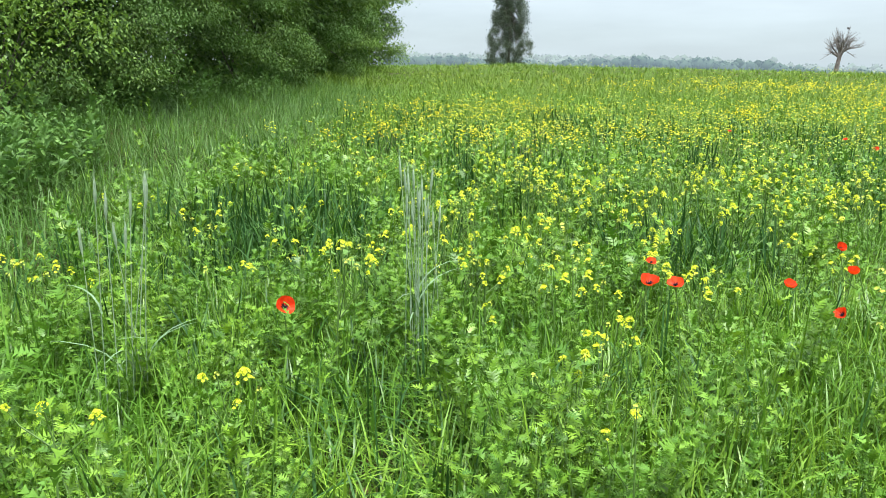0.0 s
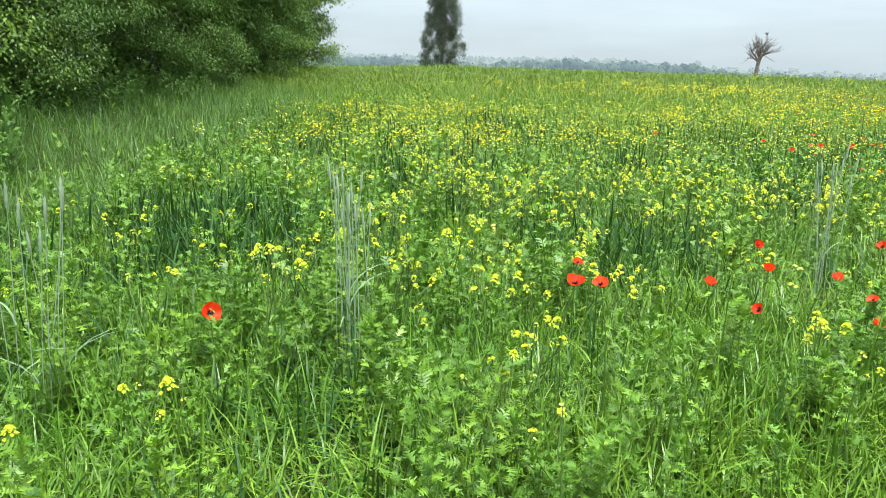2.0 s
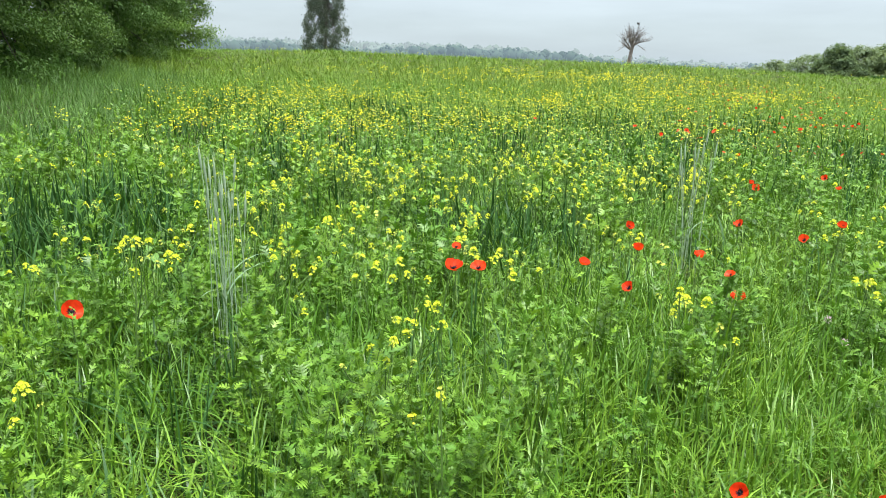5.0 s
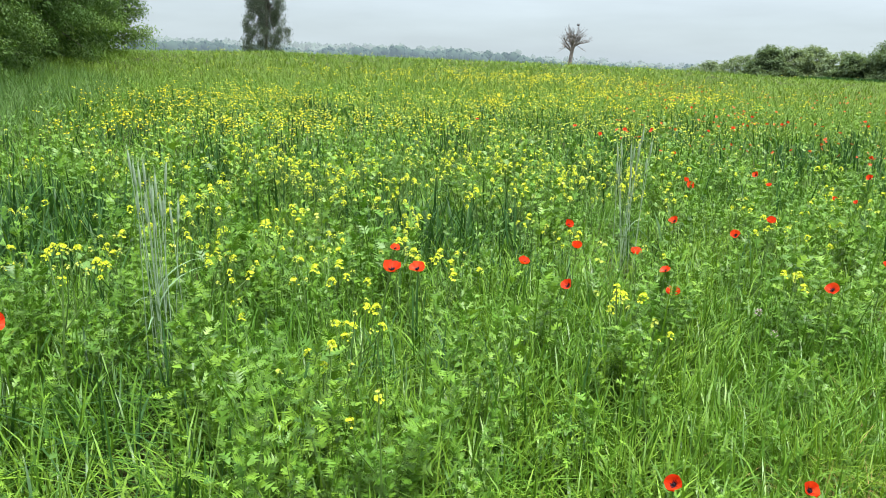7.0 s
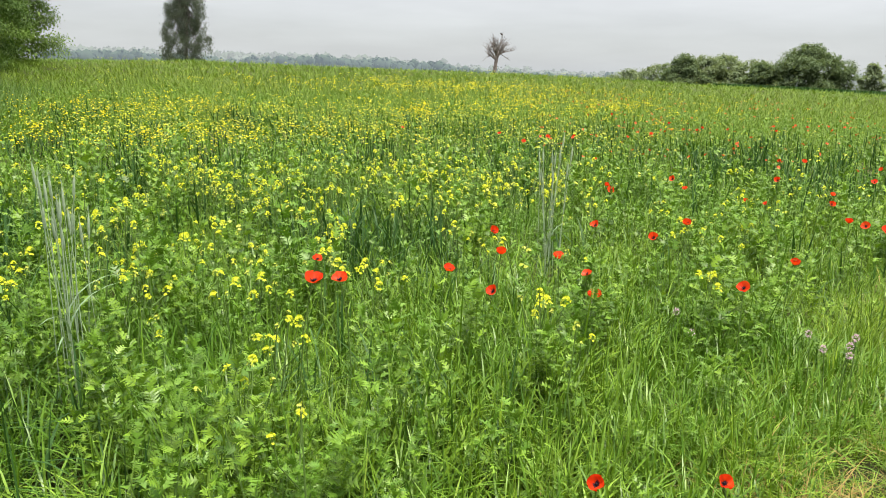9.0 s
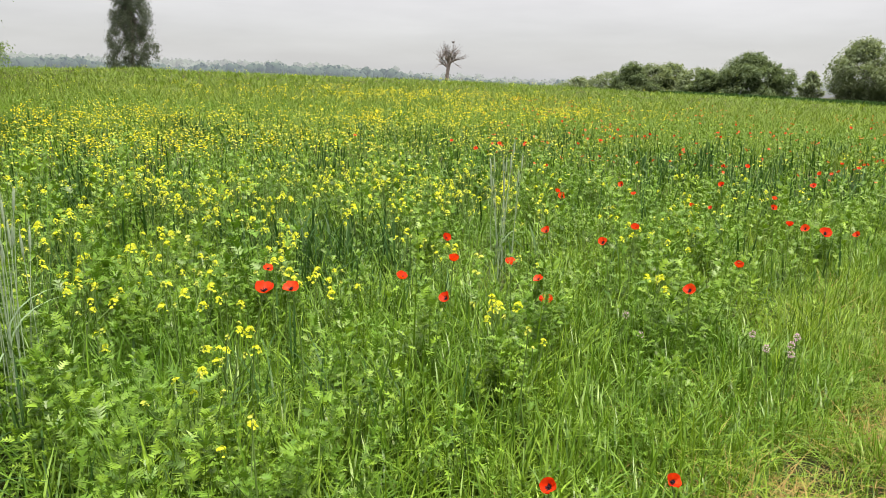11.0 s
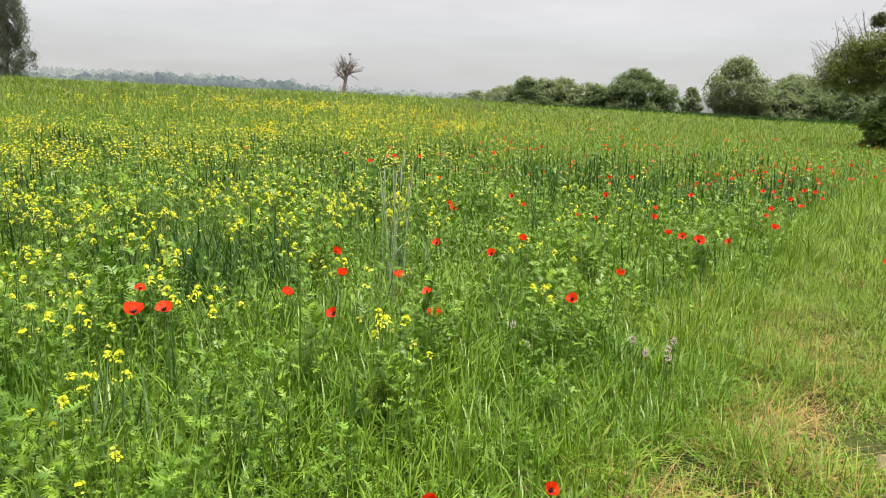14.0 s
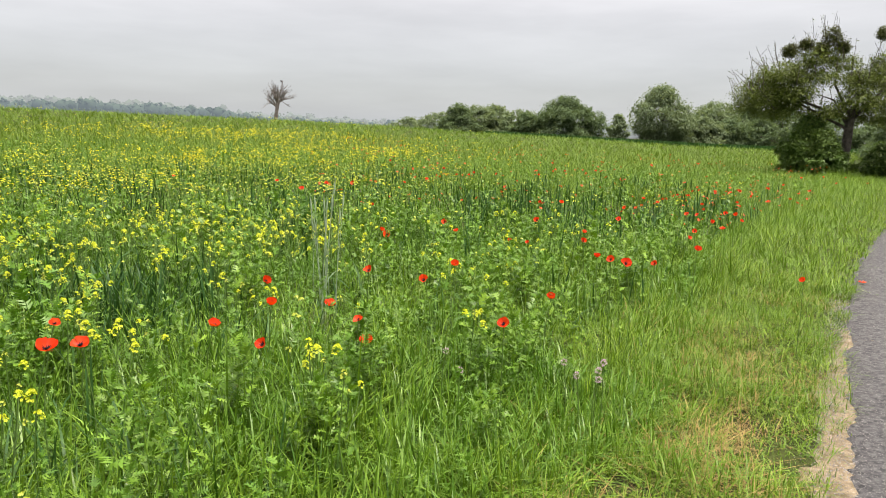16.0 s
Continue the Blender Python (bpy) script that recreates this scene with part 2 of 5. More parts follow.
def blades(batch, at, length, width, yaw, lean, curl, segs=3, rise=1.0):
    """Curved tapering blades that rise from at, lean towards yaw and curl over."""
    at = np.asarray(at, float)
    k = len(at)
    length, width, yaw, lean, curl = (np.broadcast_to(np.asarray(a, float), (k,)) for a in (length, width, yaw, lean, curl))
    d = np.stack((np.cos(yaw), np.sin(yaw), np.zeros(k)), -1)
    side = np.stack((-np.sin(yaw), np.cos(yaw), np.zeros(k)), -1)
    rows = []
    for i in range(segs + 1):
        t = i / segs
        out = length * (lean * t + curl * t * t)
        up = rise * length * (t - 0.55 * np.clip(curl, 0, 2) * t ** 2.4)
        c = at + d * out[:, None]
        c[:, 2] += up
        if i < segs:
            w = (width * (0.75 + 0.5 * t - 0.85 * t * t) * 0.5)[:, None] * side
            rows += [c - w, c + w]
        else:
            rows.append(c)
    v = np.stack(rows, 1)
    f = []
    for i in range(segs - 1):
        a = 2 * i
        f += [(a, a + 1, a + 3), (a, a + 3, a + 2)]
    a = 2 * (segs - 1)
    f.append((a, a + 1, a + 2))
    n = 2 * segs + 1
    batch.raw(v, np.asarray(f)[None] + (np.arange(k) * n)[:, None, None])


def tube(batch, points, radii, sides=6):
    """A tapered tube along points."""
    points = [Vector(p) for p in points]
    v, f = [], []
    for i, p in enumerate(points):
        way = (points[min(i + 1, len(points) - 1)] - points[max(i - 1, 0)]).normalized()
        a = way.orthogonal().normalized()
        b = way.cross(a)
        for s in range(sides):
            g = 2 * math.pi * s / sides
            v.append(p + (a * math.cos(g) + b * math.sin(g)) * radii[i])
    for i in range(len(points) - 1):
        for s in range(sides):
            p, q = i * sides + s, i * sides + (s + 1) % sides
            f += [(p, q, q + sides), (p, q + sides, p + sides)]
    batch.raw([tuple(p) for p in v], f)


def part(name, batch, material, parent=None, label="", smooth=False):
    """One mesh object under a thing; batch may be a mesh that parts share."""
    me = batch if isinstance(batch, bpy.types.Mesh) else batch.mesh(name, material, smooth)
    ob = new(name, me)
    if parent:
        ob.parent = parent
    if label:
        tagged(ob, label)
    return ob


def thing(name, at, label, category, group="", kind=""):
    ob = new(name)
    ob.empty_display_size = 0.1
    ob.location = at
    return tagged(ob, label, category, group, kind)


def spread(n, r0, r1, a0, a1, power=1.0):
    """n places in the fan between two distances and two bearings; power 1: even over the ground, -1: thinning out with distance."""
    u = rng.random(n)
    if power == 1.0:
        r = np.sqrt(r0 * r0 + u * (r1 * r1 - r0 * r0))
    elif power == 0.0:
        r = r0 + u * (r1 - r0)
    else:
        r = 1 / (1 / r0 + u * (1 / r1 - 1 / r0))
    a = np.radians(rng.uniform(a0, a1, n))
    return r * np.sin(a), r * np.cos(a)


def rooted(x, y, dz=0.0):
    return np.stack((x, y, ground_z(x, y) + dz), -1)

# ---- ground, road ----
def build_ground():
    rings = np.concatenate((np.linspace(0.3, 8, 24), np.geomspace(8.5, 120, 46), np.geomspace(130, 4500, 22)))
    n = 240
    a = np.linspace(0, 2 * np.pi, n, endpoint=False)
    rr, aa = np.meshgrid(rings, a, indexing="ij")
    x, y = rr * np.sin(aa), rr * np.cos(aa)
    z = ground_z(x, y) + (lumps(x, y, 0.7, 3) - 0.5) * 0.05
    off, _ = from_road(x, y)
    z = z - 0.06 * np.clip(1 - np.abs(off + 1.6) / 2.0, 0, 1)
    v = np.concatenate((np.stack((x, y, z), -1).reshape(-1, 3), [[0, 0, -0.05]]))
    f = []
    for i in range(len(rings) - 1):
        for j in range(n):
            p, q = i * n + j, i * n + (j + 1) % n
            f += [(p, p + n, q + n), (p, q + n, q)]
    f += [(j, (j + 1) % n, len(v) - 1) for j in range(n)]
    f = np.asarray(f)[:, ::-1]
    ob = part("ground", Batch().raw(v, f), M_SOIL, smooth=True)
    tagged(ob, "dark soil with low green growth under the meadow", "ground", kind="structure")


def strip(name, s0, s1, dz, material, label, ragged, kind="structure"):
    """A strip along the road between two distances from the asphalt's edge, with a low crown and ragged sides."""
    along = np.concatenate((np.linspace(-40, -3, 30), np.linspace(-2.8, 12, 380), np.linspace(12.3, 16, 20), np.linspace(17, 140, 60)))
    marks = (0.0, 0.015, 0.1, 0.3, 0.5, 0.7, 0.9, 0.985, 1.0)
    cols = len(marks)
    v = []
    for i, t in enumerate(along):
        wob = (noise.noise((t * 2.3, s0, 0)) + 0.5 * noise.noise((t * 9.1, s0, 3)) + 0.6 * noise.noise((t * 23.0, s0, 5))) * ragged
        for c in range(cols):
            k = marks[c]
            s1k = s1 * (1.0 if s1 < 0.05 else float(np.interp(t, (0.3, 1.3, 2.4, 4.0), (1.5, 1.2, 0.8, -0.6))))
            s = lane_bend(t) + s0 + (s1k - s0) * k + wob * (1 if c >= cols - 2 else (0.5 if c <= 1 else 0))
            p = ROAD_P + ROAD_U * t + ROAD_N * s
            edge = -0.05 if c in (0, cols - 1) else 0.0
            v.append((p[0], p[1], float(ground_z(p[0], p[1])) + dz + edge + 0.02 * (1 - (2 * k - 1) ** 2)))
    f = []
    for i in range(len(along) - 1):
        for c in range(cols - 1):
            a = i * cols + c
            f += [(a, a + 1, a + cols + 1), (a, a + cols + 1, a + cols)]
    ob = part(name, Batch().raw(v, np.asarray(f)[:, ::-1]), material, smooth=True)
    return tagged(ob, label, "road", kind=kind)


build_ground()
strip("road", -3.1, 0.01, 0.03, M_ASPHALT, "worn grey asphalt lane with pale loose chippings", 0.085)
strip("road_edge", -0.08, 0.12, 0.004, M_SAND, "sandy crumbling edge of the asphalt lane", 0.12)


def chippings():
    """Loose stones on the lane and its sandy edge."""
    n = 9000
    t = np.concatenate((rng.uniform(-1, 7, n - 1500), rng.uniform(7, 16, 1500)))
    s = 0.16 - np.abs(rng.normal(0, 0.6, n))
    p = ROAD_P + t[:, None] * ROAD_U + (s + lane_bend(t))[:, None] * ROAD_N
    rock_v = [(1, 0, 0), (0, 1, 0), (-1, 0, 0), (0, -1, 0), (0.1, 0.1, 0.7)]
    rock_f = [(0, 1, 4), (1, 2, 4), (2, 3, 4), (3, 0, 4)]
    m = turns(rng.uniform(0, 6.28, n), rng.uniform(0, 0.6, n), rng.uniform(0, 6.28, n), 0.0015 + 0.005 * rng.random(n) ** 3)
    at = np.stack((p[:, 0], p[:, 1], ground_z(p[:, 0], p[:, 1]) + 0.047), -1)
    # grit on the sandy edge
    k = 5200
    t = rng.uniform(-1.2, 4.5, k)
    s = rng.normal(0.05, 0.07, k)
    p = ROAD_P + t[:, None] * ROAD_U + (s + lane_bend(t))[:, None] * ROAD_N
    m = np.concatenate((m, turns(rng.uniform(0, 6.28, k), rng.uniform(0, 0.6, k), rng.uniform(0, 6.28, k), rng.uniform(0.0012, 0.0045, k))))
    at = np.concatenate((at, np.stack((p[:, 0], p[:, 1], ground_z(p[:, 0], p[:, 1]) + np.where(s > 0.02, 0.028, 0.042)), -1)))
    ob = part("chippings", Batch().stamp(rock_v, rock_f, m, at), M_STONE)
    tagged(ob, "pale loose stone chippings on the asphalt lane", "gravel", kind="stuff")


chippings()

# ---- trees ----
LEAF_V = ((0, 0, 0), (0.45, 0.28, 0.05), (1, 0, -0.12), (0.45, -0.28, 0.05))
LEAF_F = ((0, 1, 2), (0, 2, 3))


def crown_leaves(batch, blobs, clumps, leaves, size, clump=0.3, droop=0.5, shell=0.6, low=-0.9):
    """Leaves in clumps over ellipsoids: blobs of (x, y, z, rx, ry, rz)."""
    vol = np.array([(b[3] * b[4] * b[5]) ** (2 / 3) for b in blobs])
    pick = rng.choice(len(blobs), clumps, p=vol / vol.sum())
    b = np.asarray(blobs)[pick]
    d = rng.normal(size=(clumps, 3))
    d /= np.linalg.norm(d, axis=1)[:, None]
    d[:, 2] = np.maximum(d[:, 2], low)
    rad = shell + (1 - shell) * rng.random(clumps) ** 0.6
    rad = rad * (1 + 0.16 * np.sin(d[:, 0] * 9 + b[:, 0] * 3) * np.sin(d[:, 2] * 8 + b[:, 1])) * rng.normal(1, 0.05, clumps)
    c = b[:, :3] + d * rad[:, None] * b[:, 3:]
    at = np.repeat(c, leaves, 0) + rng.normal(0, clump, (clumps * leaves, 3)) * (1, 1, 0.75)
    k = len(at)
    out = np.repeat(np.arctan2(d[:, 1], d[:, 0]), leaves)
    yaw = out + rng.normal(0, 1.1, k)
    m = turns(yaw, rng.normal(droop, 0.5, k), yaw + rng.normal(0, 0.5, k), size * rng.uniform(0.55, 1.3, k))
    batch.stamp(LEAF_V, LEAF_F, m, at)
    return c


def limbs(batch, base, fork, blobs, radius, per=3, sides=7):
    """A trunk from base to fork and limbs that reach into the blobs."""
    base, fork = Vector(base), Vector(fork)
    half = base.lerp(fork, 0.5) + Vector((0.08, 0.05, 0)) * fork.z * 0.3
    tube(batch, (base - Vector((0, 0, 0.3)), base + Vector((0, 0, 0.15)), half, fork), (radius * 1.5, radius * 1.1, radius * 0.9, radius * 0.75), sides + 2)
    for b in blobs:
        tip = Vector(b[:3])
        for _ in range(per):
            end = tip + Vector((random.uniform(-1, 1) * b[3], random.uniform(-1, 1) * b[4], random.uniform(-0.3, 1) * b[5])) * 0.75
            start = half.lerp(fork, random.uniform(0.4, 1.0))
            bend = start.lerp(end, 0.5) + Vector((random.uniform(-0.3, 0.3), random.uniform(-0.3, 0.3), random.uniform(-0.1, 0.5)))
            tube(batch, (start, bend, end), (radius * 0.36, radius * 0.2, radius * 0.05), sides - 2)


def tree(name, x, y, blobs, radius, fork, clumps, leaves, size, leaf_mat, label, category="tree", group="", clump=0.3, bark=None, per=3, droop=0.5, shell=0.6, low=-0.9):
    z = float(ground_z(x, y))
    root = thing(name, (x, y, z), label, category, group)
    wood = Batch()
    limbs(wood, (0, 0, 0), fork, blobs, radius, per)
    part("trunk", wood, bark or M_BARK, root, smooth=True)
    green = Batch()
    crown_leaves(green, blobs, clumps, leaves, size, clump, droop, shell, low)
    part("crown", green, leaf_mat, root)
    return root


def hedge_tree(x, y, turn, wide, high, fine, leaf, mat, label, low_top):
    """A hedgerow tree: a dense leafy skirt of uneven lobes towards the field, a looser top."""
    toward = math.atan2(-y, -x) + 0.35
    skirt, top = [], [(0, 0, high * 0.66, wide * 0.95, wide * 0.95, high * 0.34)]
    count = 27
    for k in range(count):
        a = toward + (random.random() - 0.5) * 3.1
        h = low_top * (0.08 + 1.0 * ((k + random.random()) / count))
        d = wide * random.uniform(0.55, 1.0)
        w = wide * random.uniform(0.13, 0.27)
        skirt.append((math.cos(a) * d, math.sin(a) * d, h, w, w, w * random.uniform(0.45, 0.8)))
    for k in range(6):
        a = k * 1.05 + turn
        top.append((math.cos(a) * wide * 0.65, math.sin(a) * wide * 0.65, high * (0.55 + 0.3 * (k % 3) / 2), wide * 0.5, wide * 0.5, high * 0.14))
    root = thing("hedge_tree", (x, y, float(ground_z(x, y))), label, "tree", "trees of the hedgerow")
    wood, green = Batch(), Batch()
    limbs(wood, (0, 0, 0), (0.2, 0.1, high * 0.35), skirt[::5] + top, 0.14, 1)
    part("trunk", wood, M_BARK, root, smooth=True)
    crown_leaves(green, skirt, int(fine * 1.3), 12, leaf * 0.72, leaf * 1.25, 0.9, 0.72, -0.3)
    crown_leaves(green, [(0, 0, low_top * 0.5, wide * 0.62, wide * 0.62, low_top * 0.75)], 900, 11, leaf * 1.9, leaf * 3.0, 0.5, 0.6)
    crown_leaves(green, top, 520, 12, leaf * 1.7, leaf * 2.2, 0.5, 0.7)
    part("crown", green, mat, root)


random.seed(4)
HEDGE_LABEL = "dense dark-green hedgerow tree, leafy down to tall grass"
END_LABEL = "light-green hedgerow tree at the end of the row"
hedge_tree(-11.4, 6.4, 0.3, 2.7, 7.0, 3300, 0.085, M_HEDGE, HEDGE_LABEL, 3.4)
hedge_tree(-12.6, 11.0, 1.3, 2.9, 8.0, 3300, 0.085, M_HEDGE, HEDGE_LABEL, 3.8)
hedge_tree(-14.3, 16.0, 2.1, 3.0, 8.5, 2900, 0.095, M_HEDGE, HEDGE_LABEL, 4.4)
hedge_tree(-16.4, 21.4, 0.9, 3.1, 9.0, 2500, 0.105, M_HEDGE, HEDGE_LABEL, 5.0)
hedge_tree(-18.8, 27.4, 1.7, 3.3, 9.5, 2100, 0.125, M_HEDGE, HEDGE_LABEL, 5.6)
hedge_tree(-21.4, 34.0, 2.9, 3.5, 10.0, 1900, 0.14, M_HEDGE, HEDGE_LABEL, 6.4)
hedge_tree(-24.2, 41.5, 0.5, 3.7, 10.5, 1700, 0.16, M_HEDGE_LIGHT, END_LABEL, 7.5)
hedge_tree(-27.2, 49.5, 1.1, 3.8, 10.5, 1500, 0.18, M_HEDGE_LIGHT, END_LABEL, 8.0)
hedge_tree(-15.5, 2.5, 2.3, 3.4, 8.5, 900, 0.12, M_HEDGE, HEDGE_LABEL, 4.0)
hedge_tree(-16.8, 8.0, 1.9, 3.4, 8.5, 400, 0.16, M_HEDGE, HEDGE_LABEL, 5.0)
hedge_tree(-18.3, 13.6, 0.7, 3.4, 9.0, 400, 0.16, M_HEDGE, HEDGE_LABEL, 5.5)


def light_branch():
    """A branch of young pale leaves that leans out of the hedgerow."""
    x, y = -7.6, 6.9
    root = thing("hazel_shrub", (x, y, float(ground_z(x, y))), "shrub with pale young leaves leaning out of the hedgerow", "shrub")
    blobs = [(0, 0, 1.75, 0.55, 0.55, 0.3), (-0.5, -0.7, 1.35, 0.55, 0.6, 0.35), (-0.9, -0.9, 0.8, 0.6, 0.6, 0.5), (-0.6, 0.1, 2.3, 0.8, 0.8, 0.35), (-0.9, -0.5, 2.0, 0.7, 0.7, 0.4)]
    wood, green = Batch(), Batch()
    limbs(wood, (-1.6, -0.1, 0), (-1.4, -0.1, 1.0), blobs, 0.03, 2)
    crown_leaves(green, blobs, 420, 9, 0.062, 0.15, 0.7, 0.3)
    part("stem", wood, M_BARK, root, smooth=True)
    part("crown", green, M_HEDGE_LIGHT, root)


light_branch()

# the tall birch behind the crest
bx, by = 95 * math.sin(radians(-17.0)), 95 * math.cos(radians(-17.0))
random.seed(9)
birch_blobs = []
for k in range(130):
    h = 0.4 + 13.2 * (k / 129)
    wide = float(np.interp(h, (0.4, 2.0, 4, 6, 8.5, 11, 13.6), (2.7, 2.9, 2.75, 2.3, 1.7, 1.0, 0.15)))
    a, d = k * 2.4, wide * math.sqrt(random.random()) * 0.95
    w = random.uniform(0.32, 0.55)
    birch_blobs.append((math.cos(a) * d, math.sin(a) * d, h, w, w, random.uniform(0.7, 1.4)))
tree("birch_tree", bx, by, birch_blobs, 0.16, (0, 0, 8.5), 4800, 10, 0.15, M_BIRCH, "tall narrow grey-green birch with hanging twigs", clump=0.17, droop=1.2, shell=0.15, per=1)


def dead_tree():
    """A dead pollard: a bleached trunk that forks into knotty limbs, and an oval brush of wiry twigs swept to one side."""
    x, y = 78 * math.sin(radians(5.35)), 78 * math.cos(radians(5.35))
    root = thing("dead_tree", (x, y, float(ground_z(x, y))), "bare dead pollard tree with a bleached trunk and wiry twigs", "tree")
    wood = Batch()
    random.seed(12)
    tube(wood, ((-0.1, 0, -0.3), (-0.08, 0, 0.35), (0.0, 0, 1.0), (0.1, 0, 1.7), (0.14, 0, 2.1)), (0.27, 0.21, 0.18, 0.17, 0.15), 9)
    heads = []
    for a, e, n in ((0.1, 0.75, 0.95), (3.1, 0.6, 1.0), (1.5, 1.2, 1.3), (4.6, 1.0, 1.0), (2.5, 1.15, 1.35), (0.7, 1.2, 1.35), (5.6, 1.1, 1.1), (3.6, 1.2, 0.9), (3.0, 0.95, 1.2)):
        foot = Vector((0.1, 0, random.uniform(1.35, 2.0)))
        tip = foot + Vector((math.cos(a) * math.cos(e), math.sin(a) * math.cos(e), math.sin(e))) * n
        tube(wood, (foot, foot.lerp(tip, 0.5) + Vector((random.gauss(0, 0.06), 0, 0.05)), tip), (0.12, 0.085, 0.05), 6)
        heads.append((foot, tip, a, e))
    part("trunk", wood, M_DEAD, root, smooth=True)
    for foot, tip, a, e in heads:
        for _ in range(20):
            base = foot.lerp(tip, random.uniform(0.45, 1.0))
            g, h, n = a + random.gauss(0, 1.0), min(e + random.gauss(-0.2, 0.45), 1.4), random.uniform(0.6, 1.5)
            end = base + Vector((math.cos(g) * math.cos(h) + 0.12, math.sin(g) * math.cos(h), math.sin(h))) * n
            bend = base.lerp(end, 0.55) + Vector((random.gauss(0, 0.08), random.gauss(0, 0.08), random.gauss(0.0, 0.06)))
            twig = Batch()
            tube(twig, (base, bend, end), (0.02, 0.013, 0.007), 3)
            fork = base.lerp(end, 0.5)
            tube(twig, (fork, fork + (end - base) * 0.3 + Vector((random.gauss(0, 0.13), random.gauss(0, 0.13), random.gauss(0.05, 0.1)))), (0.014, 0.007), 3)
            part("twig", twig, M_TWIG, root)
    for a, e, n in ((-0.42, 2.75, 0.10), (0.5, 2.4, 0.08), (0.5, 4.0, 0.07)):
        knot = Batch()
        crown_leaves(knot, [(a, 0, e, n, n, n)], 26, 6, 0.09, 0.04, 0.2, 0.2)
        part("knot", knot, M_TWIG, root, "dark tangle of dead twigs")


dead_tree()


def at_bearing(az, r):
    return r * math.sin(radians(az)), r * math.cos(radians(az))


# trees and bushes past the field's far right edge
PUFF = bmesh.new()
bmesh.ops.create_icosphere(PUFF, subdivisions=1, radius=1.0)
PUFF_V = np.array([v.co[:] for v in PUFF.verts])
PUFF_F = np.array([[v.index for v in f.verts] for f in PUFF.faces])
PUFF.free()
CLUMP_V = np.array(((1, 0, 0), (0, 1, 0.1), (-0.9, 0.1, 0), (0.1, -1, -0.1), (0, 0, 0.9), (0, 0.1, -0.9)))
CLUMP_F = np.array(((0, 1, 4), (1, 2, 4), (2, 3, 4), (3, 0, 4), (1, 0, 5), (2, 1, 5), (3, 2, 5), (0, 3, 5)))
DOME = ((0.0, 0.2, 0.45, 0.7, 0.88, 1.0), (0.44, 0.5, 0.45, 0.31, 0.17, 0.03))
ROUND = ((0.0, 0.15, 0.4, 0.65, 0.88, 1.0), (0.30, 0.42, 0.5, 0.46, 0.28, 0.06))


def far_tree(az, r, wide, high, seed, mat, label, name="tree", category="tree", lobes=70, clumps=700, leaf=0.3, shape=ROUND):
    """A broadleaf crown of many small lobes inside an outline: half widths by height."""
    g = np.random.default_rng(seed)
    random.seed(seed)
    x, y = at_bearing(az, r)
    lean = g.uniform(-0.07, 0.07) * wide
    blobs = []
    for k in range(lobes):
        h = (k + g.random()) / lobes
        half = wide * float(np.interp(h, *shape)) * (0.92 + 0.16 * math.sin(h * 9 + seed))
        a, d = k * 2.4 + g.uniform(-0.4, 0.4), half * math.sqrt(g.uniform(0.2, 1.0)) * 0.9
        w = (0.075 * wide + 0.05 * high) * g.uniform(0.6, 1.15)
        blobs.append((math.cos(a) * d + lean * h, math.sin(a) * d, max(high * h * 0.95 - 0.3 * w, 0.3 * w), w, w, w * g.uniform(0.55, 0.8)))
    root = thing(name, (x, y, float(ground_z(x, y))), label, category)
    wood, green = Batch(), Batch()
    limbs(wood, (0, 0, 0), (lean * 0.4, 0, high * 0.45), blobs[::9], wide * 0.025, 1)
    part("trunk", wood, M_BARK, root, smooth=True)
    crown_leaves(green, blobs, int(clumps * 1.5), 9, leaf * 0.7, 0.03 * high, 0.5, 0.7, -0.8)
    # the foliage behind the outer leaves
    crown_leaves(green, blobs, int(clumps * 0.9), 7, leaf * 1.9, 0.03 * high, 0.5, 0.1, -0.9)
    part("crown", green, mat, root)


# their leaf colours carry the haze of the distance
far_tree(27.1, 105, 13.2, 6.1, 2, M_HAZED_BUSH, "broad dark-green domed tree past the field", clumps=1800, lobes=110, leaf=0.24, shape=DOME)
far_tree(24.0, 104, 6, 3.6, 22, M_HAZED_BUSH, "low dark-green bush past the field", "bush", "bush", clumps=500, leaf=0.24, shape=DOME)
far_tree(33.9, 112, 10.0, 8.7, 3, M_HAZED_GREY, "round light-green tree past the field", clumps=1500, lobes=100, leaf=0.24)
far_tree(37.3, 125, 14, 7.6, 5, M_HAZED_GREY, "grey-green tree in a line past the field", clumps=1000, leaf=0.26)
far_tree(35.6, 118, 9, 5.2, 6, M_HAZED_BUSH, "dark bush in a line past the field", "bush", "bush", clumps=600, leaf=0.26, shape=DOME)
far_tree(36.5, 116, 10, 4.6, 51, M_HAZED_GREY, "grey-green bush in a line past the field", "bush", "bush", clumps=500, shape=DOME)
far_tree(38.4, 119, 11, 4.8, 52, M_HAZED_BUSH, "dark bush in a line past the field", "bush", "bush", clumps=500, shape=DOME)
far_tree(40.8, 120, 11, 4.8, 53, M_HAZED_BUSH, "dark bush in a line past the field", "bush", "bush", clumps=500, shape=DOME)
far_tree(39.5, 128, 14, 7.4, 7, M_HAZED_BUSH, "dark-green tree in a line past the field", clumps=900, shape=DOME)
far_tree(42.0, 130, 14, 7.6, 8, M_HAZED_BUSH, "dark-green tree in a line past the field", clumps=900)
far_tree(44.8, 132, 14, 6.8, 9, M_HAZED_BUSH, "dark-green tree in a line past the field", clumps=700, shape=DOME)
far_tree(47.8, 134, 14, 6.8, 10, M_HAZED_BUSH, "dark-green tree in a line past the field", clumps=700)
